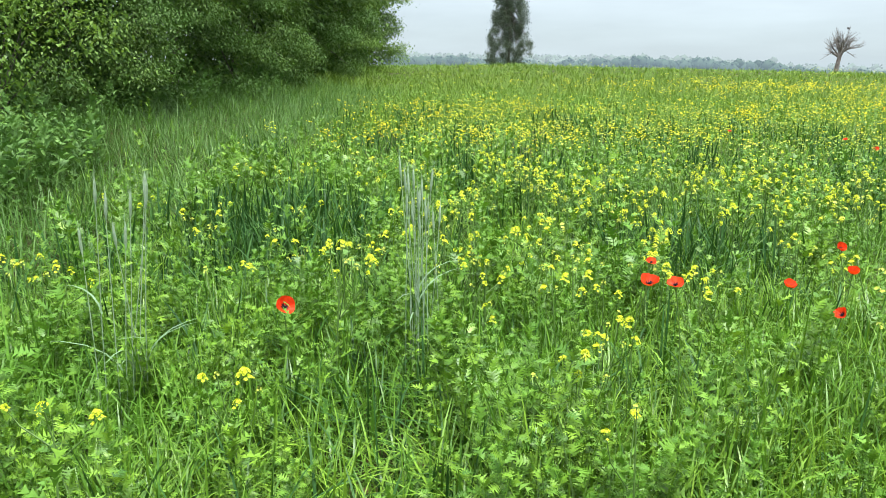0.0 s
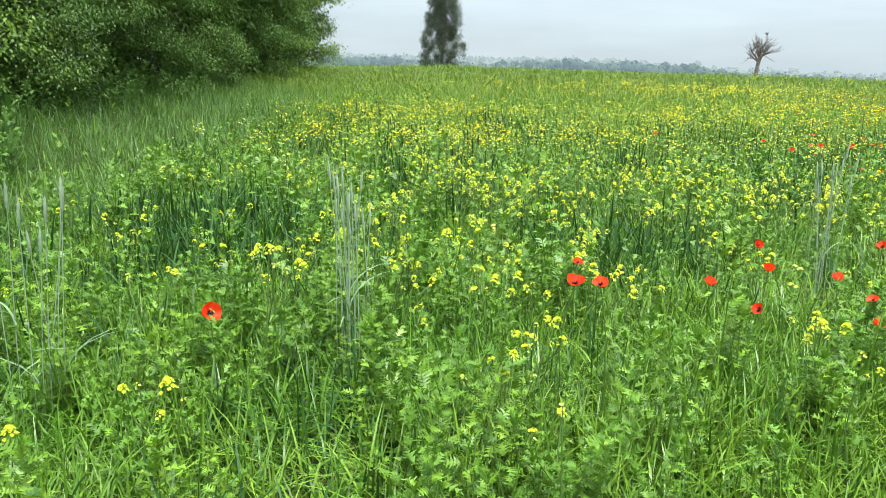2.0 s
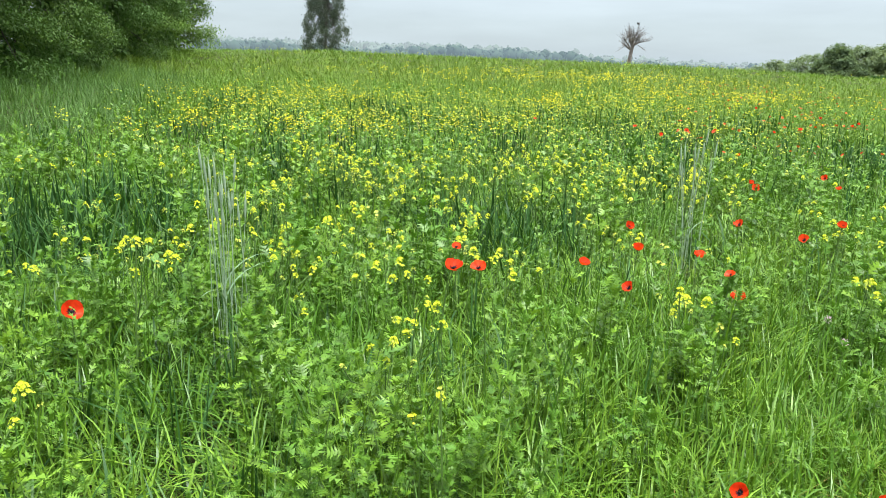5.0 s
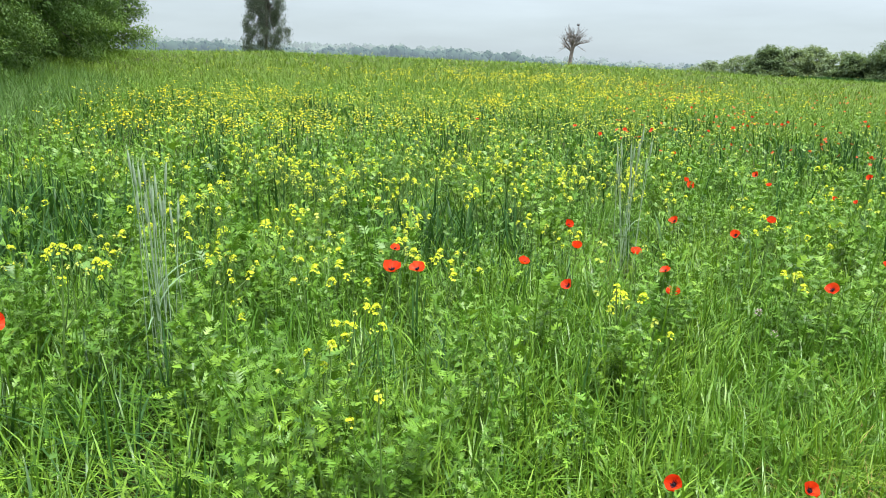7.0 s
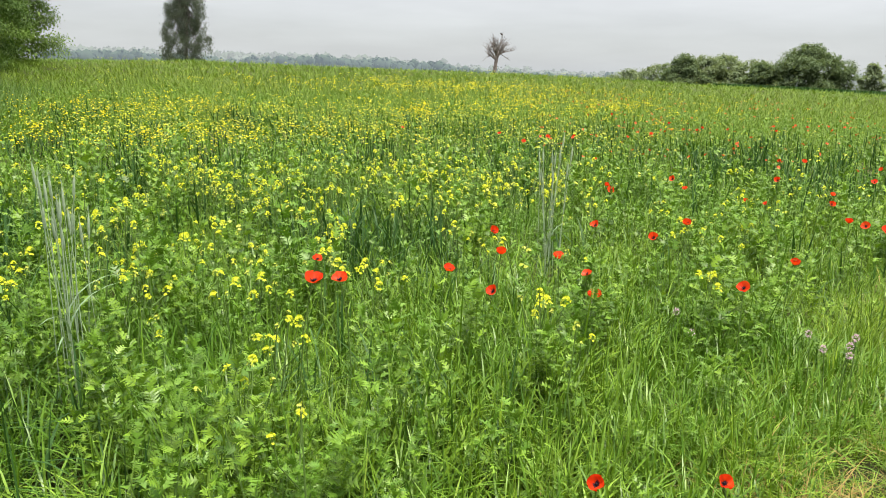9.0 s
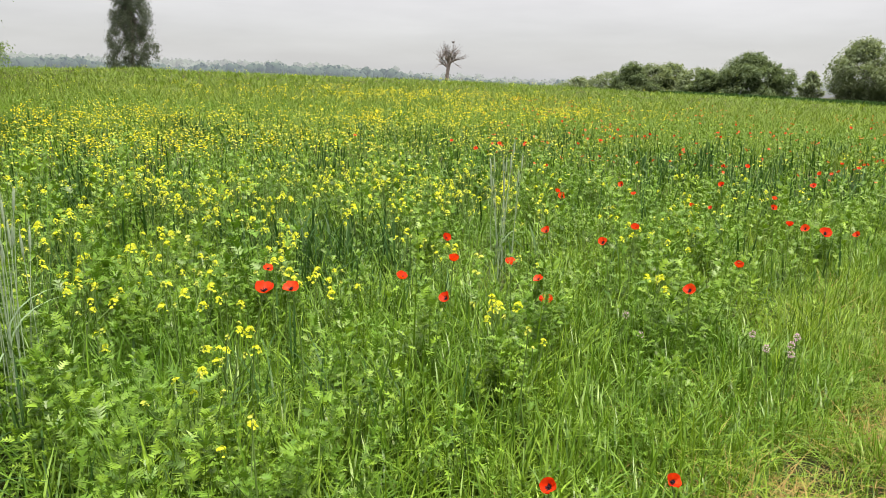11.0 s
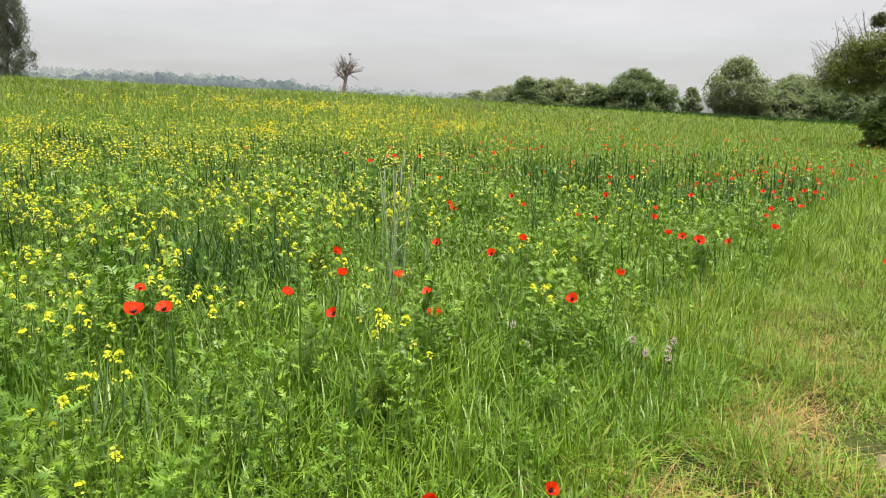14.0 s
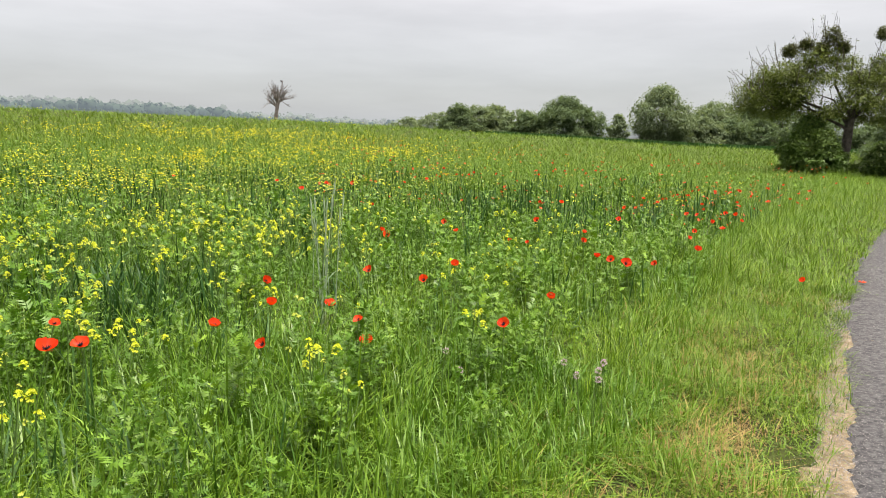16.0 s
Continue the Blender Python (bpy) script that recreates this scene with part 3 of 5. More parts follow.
far_tree(19.0, 128, 10, 6.0, 11, M_HAZED_BUSH, "dark-green rounded bush past the crest", "bush", "bush", clumps=700, shape=DOME)
far_tree(20.4, 132, 10, 6.2, 19, M_HAZED_GREY, "grey-green rounded bush past the crest", "bush", "bush", clumps=600)
far_tree(21.8, 135, 11, 6.6, 12, M_HAZED_GREY, "grey-green rounded bush past the crest", "bush", "bush", clumps=700, shape=DOME)
far_tree(23.4, 126, 10, 5.4, 13, M_HAZED_GREY, "grey-green rounded bush past the crest", "bush", "bush", clumps=500)
far_tree(17.2, 150, 12, 6.0, 14, M_HAZED_GREY, "grey-green rounded bush past the crest", "bush", "bush", clumps=500)
far_tree(15.0, 160, 13, 5.4, 15, M_HAZED_GREY, "grey-green rounded bush past the crest", "bush", "bush", clumps=400, shape=DOME)
far_tree(30.7, 130, 3.2, 5.6, 16, M_HAZED_GREY, "slim grey-green tree past the field", clumps=300, lobes=40)
far_tree(49.5, 60, 7, 4.0, 18, M_HAZED_BUSH, "dark-green bush beside the lane", "bush", "bush", clumps=900, leaf=0.16, shape=DOME)


def woods(name, r, spans, material, label, seed):
    """A far line of woods as lumpy crowns; spans of bearing, its end, and the height of its tops above eye level in degrees."""
    g = np.random.default_rng(seed)
    b = Batch()
    for a0, a1, e0, e1 in spans:
        n = int((a1 - a0) * 4.5) + 1
        for k in range(n):
            u = (k + g.uniform(-0.4, 0.4)) / n
            az, e = a0 + (a1 - a0) * u, e0 + (e1 - e0) * u + g.normal(-0.09, 0.12)
            rr = r * g.uniform(0.93, 1.07)
            x, y = at_bearing(az, rr)
            low = float(ground_z(x, y)) - 2
            top = max(1.6 + rr * math.tan(radians(e)), low + 3)
            w = g.uniform(0.005, 0.012) * r
            tall = min((top - low) * 0.5, w * g.uniform(0.8, 1.5))
            # the crown: an uneven heap of leafy clumps, with a skirt of the same below
            lump = 1 + 0.10 * np.sin(PUFF_V @ g.normal(size=3) * 5 + g.uniform(0, 6))
            b.raw(PUFF_V * lump[:, None] * (w, w, tall) * 0.93 + (x, y, top - tall), PUFF_F)
            b.raw(PUFF_V * lump[:, None] * (w * 1.2, w * 1.2, (top - low) * 0.5) * 0.93 + (x, y, low + (top - low) * 0.32), PUFF_F)
            m = 44
            d = g.normal(size=(m, 3))
            d /= np.linalg.norm(d, axis=1)[:, None]
            d *= g.uniform(0.75, 1.0, m)[:, None]
            at = d * (w, w, tall) + (x, y, top - tall)
            at[m // 2:, 2] = low + (top - tall - low) * g.random(m - m // 2)
            b.stamp(CLUMP_V, CLUMP_F, turns(g.uniform(0, 6.28, m), g.normal(0, 0.5, m), g.uniform(0, 6.28, m), w * g.uniform(0.10, 0.24, m)), at)
    ob = part(name, b, material)
    tagged(ob, label, "woods", kind="structure")


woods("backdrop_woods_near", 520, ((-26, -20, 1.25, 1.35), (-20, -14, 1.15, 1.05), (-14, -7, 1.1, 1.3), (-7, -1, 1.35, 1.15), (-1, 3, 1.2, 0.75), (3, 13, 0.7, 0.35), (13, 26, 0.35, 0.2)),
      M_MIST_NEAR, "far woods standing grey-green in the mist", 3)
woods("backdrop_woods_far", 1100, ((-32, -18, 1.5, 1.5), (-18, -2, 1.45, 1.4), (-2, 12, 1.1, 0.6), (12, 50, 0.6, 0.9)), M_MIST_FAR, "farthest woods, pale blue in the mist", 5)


def mast(az, r, high):
    """A slim lattice mast far off in the mist."""
    x, y = at_bearing(az, r)
    root = thing("radio_mast", (x, y, float(ground_z(x, y))), "slim grey lattice mast far off in the mist", "mast")
    # legs and braces take the far woods' emissive haze colour
    for k in range(3):
        a = k * 2.094
        leg = Batch()
        tube(leg, ((math.cos(a) * 0.6, math.sin(a) * 0.6, 0), (math.cos(a) * 0.15, math.sin(a) * 0.15, high)), (0.10, 0.07), 4)
        part("leg", leg, M_MIST_FAR, root)
    for h in (0.3, 0.5, 0.7, 0.88):
        arm, w = Batch(), 0.6 - 0.45 * h
        pts = [(math.cos(k * 2.094) * w, math.sin(k * 2.094) * w, high * h) for k in (0, 1, 2, 0)]
        tube(arm, pts, (0.09,) * 4, 3)
        part("brace", arm, M_MIST_FAR, root)


mast(30.6, 330, 14.5)
mast(-14.4, 380, 15.5)


def apple_tree():
    """The old apple tree at the lane, with mistletoe balls and bare shoots."""
    x, y = at_bearing(45.9, 34)
    root = thing("apple_tree", (x, y, float(ground_z(x, y))), "old apple tree with mistletoe and bare upright shoots", "tree")
    random.seed(21)
    # the picture plane here runs along e
    e = Vector((math.cos(radians(45.9)), -math.sin(radians(45.9)), 0))
    q = Vector((e.y, -e.x, 0))

    def spot(a, h, b=0.0):
        return e * a + q * b + Vector((0, 0, h))

    blobs = []
    for a, b, h, w, t in ((-3.8, 0.0, 3.1, 0.75, 0.5), (-3.1, 0.4, 3.0, 0.85, 0.55), (-2.3, -0.4, 2.8, 0.85, 0.5), (-3.2, -0.3, 3.7, 0.8, 0.5), (-2.4, 0.5, 3.9, 0.9, 0.5), (-1.7, -0.2, 3.9, 0.8, 0.55), (-1.9, 0.4, 3.2, 0.8, 0.6),
                          (-2.8, 0.2, 2.4, 0.8, 0.35), (-1.4, 0.2, 4.5, 0.65, 0.5), (-0.9, -0.2, 4.6, 0.55, 0.45), (-3.9, 0.2, 2.6, 0.6, 0.3), (-2.7, -0.5, 3.3, 0.8, 0.5), (-1.3, -0.4, 2.3, 0.6, 0.4), (-0.8, 0.5, 3.7, 0.6, 0.4), (-0.3, -0.3, 4.3, 0.65, 0.4), (-0.5, 0.5, 2.5, 0.6, 0.4), (0.0, 0.4, 2.9, 0.5, 0.4),
                          (0.3, 0.2, 3.5, 0.75, 0.55), (0.9, -0.3, 3.9, 0.8, 0.5), (1.6, 0.3, 3.6, 0.9, 0.6), (1.0, 0.5, 2.9, 0.9, 0.55), (0.6, -0.6, 2.4, 0.75, 0.45), (2.2, -0.2, 3.1, 0.9, 0.6), (1.8, 0.5, 2.3, 0.9, 0.5),
                          (2.6, 0.2, 3.9, 0.9, 0.6), (3.2, 0.0, 3.0, 0.9, 0.6), (1.4, -0.2, 4.3, 0.7, 0.45)):
        p = spot(a * 0.97, h * 1.04, b)
        blobs.append((p.x, p.y, p.z, w, w, t))
    wood = Batch()
    limbs(wood, (0, 0, 0), spot(0.15, 2.7), blobs[::3], 0.2, 1)
    part("trunk", wood, M_BARK, root, smooth=True)
    tips = []
    for _ in range(130):
        b = random.choice(blobs)
        s = Vector(b[:3]) + Vector((random.uniform(-1, 1) * b[3], random.uniform(-1, 1) * b[4], b[5] * 0.4)) * 0.8
        away = Vector((s.x, s.y, 0)) * 0.25
        tip = s + away * random.uniform(0.2, 1.0) + Vector((random.gauss(0, 0.15), random.gauss(0, 0.15), random.uniform(0.5, 1.6)))
        shoot = Batch()
        tube(shoot, (s, s.lerp(tip, 0.5) + Vector((random.gauss(0, 0.06), random.gauss(0, 0.06), 0)), tip), (0.015, 0.010, 0.005), 3)
        fork = s.lerp(tip, random.uniform(0.4, 0.7))
        tube(shoot, (fork, fork + Vector((random.gauss(0, 0.18), random.gauss(0, 0.18), random.uniform(0.1, 0.4)))), (0.009, 0.005), 3)
        part("bare_shoot", shoot, M_BARK, root)
        tips += [tuple(s.lerp(tip, u)) for u in (0.55, 0.75, 0.92)]
    for _ in range(26):
        s = spot(random.uniform(-2.8, -1.8), random.uniform(2.6, 4.2))
        tip = s + spot(random.uniform(-1.5, -0.6), random.uniform(-0.3, 0.8))
        shoot = Batch()
        tube(shoot, (s, s.lerp(tip, 0.5) + Vector((0, 0, random.uniform(-0.1, 0.15))), tip), (0.016, 0.010, 0.005), 3)
        part("bare_shoot", shoot, M_BARK, root)
    green = Batch()
    crown_leaves(green, blobs, 7000, 12, 0.062, 0.10, 0.6, 0.3, -0.6)
    crown_leaves(green, blobs, 900, 10, 0.14, 0.12, 0.5, 0.1, -0.6)
    at = np.repeat(np.array(tips), 3, 0) + rng.normal(0, 0.05, (len(tips) * 3, 3))
    green.stamp(LEAF_V, LEAF_F, turns(rng.uniform(0, 6.28, len(at)), rng.normal(0.2, 0.5, len(at)), 0.0, rng.uniform(0.04, 0.09, len(at))), at)
    part("crown", green, M_APPLE, root)
    for a, h, w in ((-0.8, 5.5, 0.40), (-2.3, 5.0, 0.3), (-1.2, 5.0, 0.3), (1.0, 5.6, 0.3), (-0.4, 5.1, 0.28), (-1.7, 5.2, 0.25), (2.4, 5.0, 0.35), (0.1, 3.9, 0.3)):
        ball = Batch()
        p = spot(a, h, random.uniform(-0.3, 0.3))
        crown_leaves(ball, [(p.x, p.y, p.z, w, w, w)], 240, 9, 0.075, 0.04, 0.2, 0.2)
        part("mistletoe", ball, M_MISTLE, root, "round olive-green mistletoe ball")


apple_tree()
random.seed(31)
for da, dr, wide, high, seed in ((-2.3, -0.3, 2.5, 2.5, 41), (-1.3, -1.0, 2.2, 1.9, 42), (2.4, 1.5, 2.6, 1.5, 43)):
    far_tree(45.9 + da, 34 + dr, wide, high, seed, M_ELDER, "leafy elder bush at the foot of the old apple tree", "elder_bush", "bush", 60, 1900, 0.075, DOME)

# ---- meadow ----
A0, A1 = -60, 60


def lobed_leaf(length, lobes, width, droop, lift):
    """A feathery leaf along +x in one piece: pairs of narrow lobes off the midrib, which arches over towards the tip."""
    def mid(t):
        return np.array((length * t * math.cos(lift) * (1 + 0.25 * droop * t), 0, length * (t * math.sin(lift) - droop * t * t)))

    stalk = 0.16
    v = [mid(0.0) - (0, 0.012 * length, 0), mid(0.0) + (0, 0.012 * length, 0)] + [mid(stalk + (0.88 - stalk) * k / lobes) for k in range(lobes + 1)]
    f = [(0, 2, 1)]
    for k in range(lobes):
        t = (k + 0.5) / lobes
        for side in (-1, 1):
            reach = width * length * (0.45 + 0.75 * math.sin(math.pi * (0.15 + 0.7 * t))) * random.uniform(0.5, 1.35)
            tip = mid(min(stalk + (0.88 - stalk) * (k + 1.15) / lobes, 1.0)) + np.array((0, side * reach, 0.18 * reach))
            f.append((2 + k, 3 + k, len(v)) if side < 0 else (3 + k, 2 + k, len(v)))
            v.append(tip)
    w = np.array((0, width * length * 0.22, 0))
    n = len(v)
    v += [mid(0.93) - w, mid(1.12), mid(0.93) + w]
    f += [(lobes + 2, n, n + 1), (lobes + 2, n + 1, n + 2)]
    return np.array(v), np.array(f)


def plant(high, leaves, lobes, leaf_len, width, seed, top=6, split_stem=False):
    """A leafy herb: stem and spiralling lobed leaves, a tuft of small ones on top."""
    g = np.random.default_rng(seed)
    b = Batch()
    lean = g.normal(0, 0.12, 2)
    for k in range(leaves + top):
        crown = k >= leaves
        u = (0.12 + 0.82 * (k / leaves) ** 0.9) if not crown else g.uniform(0.86, 1.0)
        ln = leaf_len * (1.2 - 0.45 * u) * g.uniform(0.6, 1.25) * (0.62 if crown else 1)
        v, f = lobed_leaf(ln, lobes if not crown else max(lobes - 1, 2), width, g.uniform(0.1, 0.6) * (0.5 if crown else 1), g.uniform(0.5, 1.2) + (0.2 if crown else 0))
        at = np.array(((*(lean * high * u * u), high * u),))
        b.stamp(v, f, turns([2.4 * k + g.normal(0, 0.3)], [g.normal(0, 0.25)], [g.uniform(0, 6.28)]), at)
    stem = Batch()
    w = 0.0035
    blades(stem, [(0, 0, 0), (0.002, 0, 0)], high, w * 2, np.array((math.atan2(lean[1], lean[0]), math.atan2(lean[1], lean[0]) + 1.5)), float(np.hypot(*lean)), 0.0, 2)
    lv, lf, sv, sf = np.concatenate(b.v), np.concatenate(b.f), np.concatenate(stem.v), np.concatenate(stem.f)
    if split_stem:
        return (lv, lf), (sv, sf)
    return np.concatenate((lv, sv)), np.concatenate((lf, sf + len(lv)))


random.seed(3)
WEED_KINDS = ((0.44, 26, 4, 0.066, 0.30, 1), (0.38, 24, 3, 0.072, 0.26, 2), (0.52, 28, 4, 0.060, 0.34, 3), (0.34, 22, 3, 0.078, 0.20, 4), (0.44, 26, 4, 0.062, 0.38, 5), (0.50, 24, 3, 0.074, 0.16, 6))
WEEDS = [plant(h, n, lo, ln, w, s, 9) for h, n, lo, ln, w, s in WEED_KINDS]
SINGLE_WEEDS = []
for h, n, lo, ln, w, s in WEED_KINDS:
    green, stalk = plant(h, n, lo, ln, w, s, 9, True)
    SINGLE_WEEDS.append((Batch().raw(*green).mesh("leaves", M_WEED), Batch().raw(*stalk).mesh("stem", M_STEM)))
LEAN_WEEDS = [plant(h, n, 3, ln, w, s, 5) for h, n, ln, w, s in ((0.46, 15, 0.075, 0.30, 11), (0.40, 14, 0.082, 0.24, 12), (0.52, 15, 0.072, 0.34, 13))]
NETTLES = [plant(h, 18, 1, 0.17, 0.24, s, 7) for h, s in ((0.72, 31), (0.62, 32), (0.8, 33))]
FAR_WEEDS = [plant(h, 8, 2, 0.11, 0.24, s, 4) for h, s in ((0.48, 21), (0.42, 22), (0.54, 23))]


def in_field(x, y, margin=1.15):
    off, along = from_road(x, y)
    return off > margin + 0.25 * (lumps(x, y, 1.0, 8) - 0.5) + 0.05 * np.clip(along, 0, 12)


def kept(x, y, mask):
    return x[mask], y[mask]


def rank(x, y):
    """How tall and rank the growth is: the bank under the hedgerow is tall, the lane side low."""
    off, _ = from_road(x, y)
    return np.clip((off - 0.6) / 1.6, 0.25, 1.0)


def bank(x, y):
    """1 on the grassy bank before the hedgerow, 0 in the field."""
    return np.clip((-6.2 - 0.36 * y + 3.4 - x) / 1.2 + (lumps(x, y, 2.0, 14) - 0.5), 0, 1)


def cereal(x, y):
    """Where self-sown cereal stands thick and dark."""
    r = np.hypot(x, y)
    band = np.exp(-((r - 12.5 - 0.25 * x) / 2.3) ** 2) * np.clip((x + 1.5) / 4, 0, 1)
    return np.clip(1.6 * (lumps(x, y, 1.6, 5) - 0.6) + 0.95 * band * np.clip(2.6 * (lumps(x, y, 1.1, 71) - 0.36), 0, 1) + 0.42 * np.clip((0.4 - x) / 2, 0, 1) * np.exp(-((r - 6) / 3) ** 2), 0, 1)


def weeds(name, templates, n, r0, r1, power, size, label, material=None, singly=0.0, tufts=0):
    b = Batch()
    x, y = spread(n, r0, r1, A0, A1, power)
    dome = np.ones(n)
    if tufts:
        # weeds stand in domed clumps with low gaps between
        cx, cy = spread(tufts, r0, r1, A0, A1, power)
        own = rng.integers(0, tufts, n)
        wide = rng.uniform(0.09, 0.2, tufts)[own]
        d = np.abs(rng.normal(0, 1, n))
        a = rng.uniform(0, 6.28, n)
        x, y = cx[own] + np.cos(a) * d * wide, cy[own] + np.sin(a) * d * wide
        dome = rng.uniform(0.75, 1.35, tufts)[own] * np.clip(1.12 - 0.22 * d * d, 0.35, 1.2)
    off, _ = from_road(x, y)
    m = in_field(x, y, 1.0) & (rng.random(n) < np.clip((off - 1.05) / 0.9, 0.06, 1)) & (np.hypot(x, y) > 1.05) & (rng.random(n) > 0.75 * cereal(x, y)) & (rng.random(n) > 0.92 * bank(x, y))
    x, y = kept(x, y, m)
    dome = dome[m]
    which = rng.integers(0, len(templates), len(x))
    s = size * rng.uniform(0.65, 1.2, len(x)) * (0.45 + 0.55 * rank(x, y)) * dome * (0.8 + 0.35 * lumps(x, y, 0.9, 9))
    if singly:
        close = np.hypot(x, y) < singly
        for px, py, k, ps in zip(x[close], y[close], which[close], s[close]):
            root = thing("weed_plant", (px, py, float(ground_z(px, py))), "bright green feathery weed at the field edge", "weed", "weeds at the field edge")
            turn = Matrix.Rotation(random.uniform(0, 6.28), 4, "Z") @ Matrix.Rotation(random.gauss(0, 0.15), 4, "X") @ Matrix.Scale(ps, 4)
            for nm, me in zip(("leaves", "stem"), SINGLE_WEEDS[k]):
                part(nm, me, None, root).matrix_basis = turn
        x, y, which, s = x[~close], y[~close], which[~close], s[~close]
    for k, (v, f) in enumerate(templates):
        i = which == k
        b.stamp(v, f, turns(rng.uniform(0, 6.28, i.sum()), np.abs(rng.normal(0, 0.16, i.sum())), rng.uniform(0, 6.28, i.sum()), s[i]), rooted(x[i], y[i]))
    ob = part(name, b, material or M_WEED)
    tagged(ob, label, "weeds", kind="stuff")


def grasses(name, n, r0, r1, power, length, width, material, label, where, segs=3, lean=0.22, curl=0.35, clump=0.0):
    b = Batch()
    x, y = spread(n, r0, r1, A0, A1, power)
    x, y = kept(x, y, rng.random(n) < where(x, y))
    if clump:
        k = 7
        x = np.repeat(x, k) + rng.normal(0, clump, len(x) * k)
        y = np.repeat(y, k) + rng.normal(0, clump, len(y) * k)
    n = len(x)
    ln = length * rng.uniform(0.45, 1.2, n) * (0.35 + 0.65 * rank(x, y))
    blades(b, rooted(x, y, -0.01), ln, width * rng.uniform(0.6, 1.4, n), rng.uniform(0, 6.28, n), np.abs(rng.normal(0, lean, n)), np.abs(rng.normal(0.1, curl, n)), segs)
    ob = part(name, b, material)
    tagged(ob, label, "grass", kind="stuff")


def field_grass(x, y):
    return in_field(x, y, 1.0) * (0.25 + 0.75 * lumps(x, y, 0.9, 2)) * (1 - 0.6 * bank(x, y))


def field_cereal(x, y):
    return in_field(x, y, 1.3) * (0.07 + cereal(x, y) * np.clip((np.hypot(x, y) - 1.6) / 3, 0.15, 1)) * (1 - bank(x, y)) * np.where(np.hypot(x, y) < 8, np.clip(0.9 - x, 0.12, 1), 1)


def on_bank(x, y):
    return bank(x, y)


def on_verge(x, y):
    off, _ = from_road(x, y)
    bare = np.interp(from_road(x, y)[1], (-2, 0.3, 1.3, 2.4, 4), (0.03, 0.02, 0.0, -0.03, -0.05))
    return (off > bare + 0.17 * (lumps(x, y, 0.28, 6) - 0.45) + rng.uniform(-0.04, 0.04, np.shape(x))) & ~in_field(x, y, 1.5)


weeds("low_weeds_close", WEEDS, 2200, 1.15, 4.4, 1.0, 1.0, "bright green feathery weeds crowding the field edge", None, 2.1, 210)
weeds("low_weeds", LEAN_WEEDS, 3700, 4.0, 9.5, 1.0, 1.05, "bright green feathery weeds among grass", None, 0.0, 480)
weeds("low_weeds_farther", FAR_WEEDS, 5200, 8.8, 26.0, 0.0, 1.05, "bright green weeds across the field")
grasses("field_grass_close", 56000, 1.1, 4.5, 1.0, 0.42, 0.0095, M_GRASS, "green grass blades between the weeds", field_grass, 4, 0.14, 0.7)
grasses("field_grass", 76000, 4.3, 10.0, 1.0, 0.36, 0.009, M_GRASS, "green grass blades between the weeds", field_grass, 3, 0.2, 0.75)
grasses("field_grass_farther", 80000, 9.5, 28.0, 0.0, 0.38, 0.014, M_WEED, "green grass across the field", field_grass, 2, 0.25, 0.6)
grasses("cereal_close", 2000, 1.3, 6.0, 1.0, 0.50, 0.013, M_CEREAL, "dark blue-green self-sown cereal blades", field_cereal, 5, 0.16, 0.6, 0.05)
grasses("cereal", 7500, 5.5, 20.0, 0.0, 0.56, 0.022, M_CEREAL, "dark blue-green self-sown cereal blades", field_cereal, 3, 0.13, 0.4, 0.09)
grasses("bank_grass", 190000, 3.5, 30.0, 1.0, 0.58, 0.010, M_TALL, "tall soft grass on the bank before the hedgerow", on_bank, 3, 0.25, 1.1)


def lane_side(x, y):
    off, _ = from_road(x, y)
    return in_field(x, y, 1.0) * np.clip(1.7 - np.abs(off - 2.1) / 1.1, 0, 1) * (x > -0.3)


grasses("lane_side_grass", 32000, 1.3, 10.0, 1.0, 0.42, 0.0085, M_VERGE, "bright green grass at the field's lane side", lane_side, 3, 0.12, 0.65)


def verge(name, n, t0, t1, length, width, material, label, segs, lean=0.3, curl=0.4, chance=None, rise=1.0):
    """Grass between the asphalt and the field, by its place along the lane."""
    t = t0 + (t1 - t0) * rng.random(n) ** 1.3
    s = rng.uniform(-0.05, 2.3, n)
    p = ROAD_P + t[:, None] * ROAD_U + (s + lane_bend(t))[:, None] * ROAD_N
    x, y = p[:, 0], p[:, 1]
    m = on_verge(x, y) & (np.hypot(x, y) > 0.8)
    if chance:
        m &= rng.random(n) < chance(x, y)
    else:
        m &= rng.random(n) > 0.95 * dry_patch(x, y)
    x, y = kept(x, y, m)
    n = len(x)
    off, _ = from_road(x, y)
    ln = length * rng.uniform(0.4, 1.2, n) * np.interp(off, (0, 0.25, 0.9, 1.6), (0.42, 0.55, 0.8, 1.25)) * (0.45 + 1.1 * lumps(x, y, 0.4, 40))
    b = Batch()
    blades(b, rooted(x, y, -0.01), ln, width * rng.uniform(0.6, 1.4, n), rng.uniform(0, 6.28, n), np.abs(rng.normal(0, lean, n)), np.abs(rng.normal(0.1, curl, n)), segs, rise)
    tagged(part(name, b, material), label, "grass", kind="stuff")


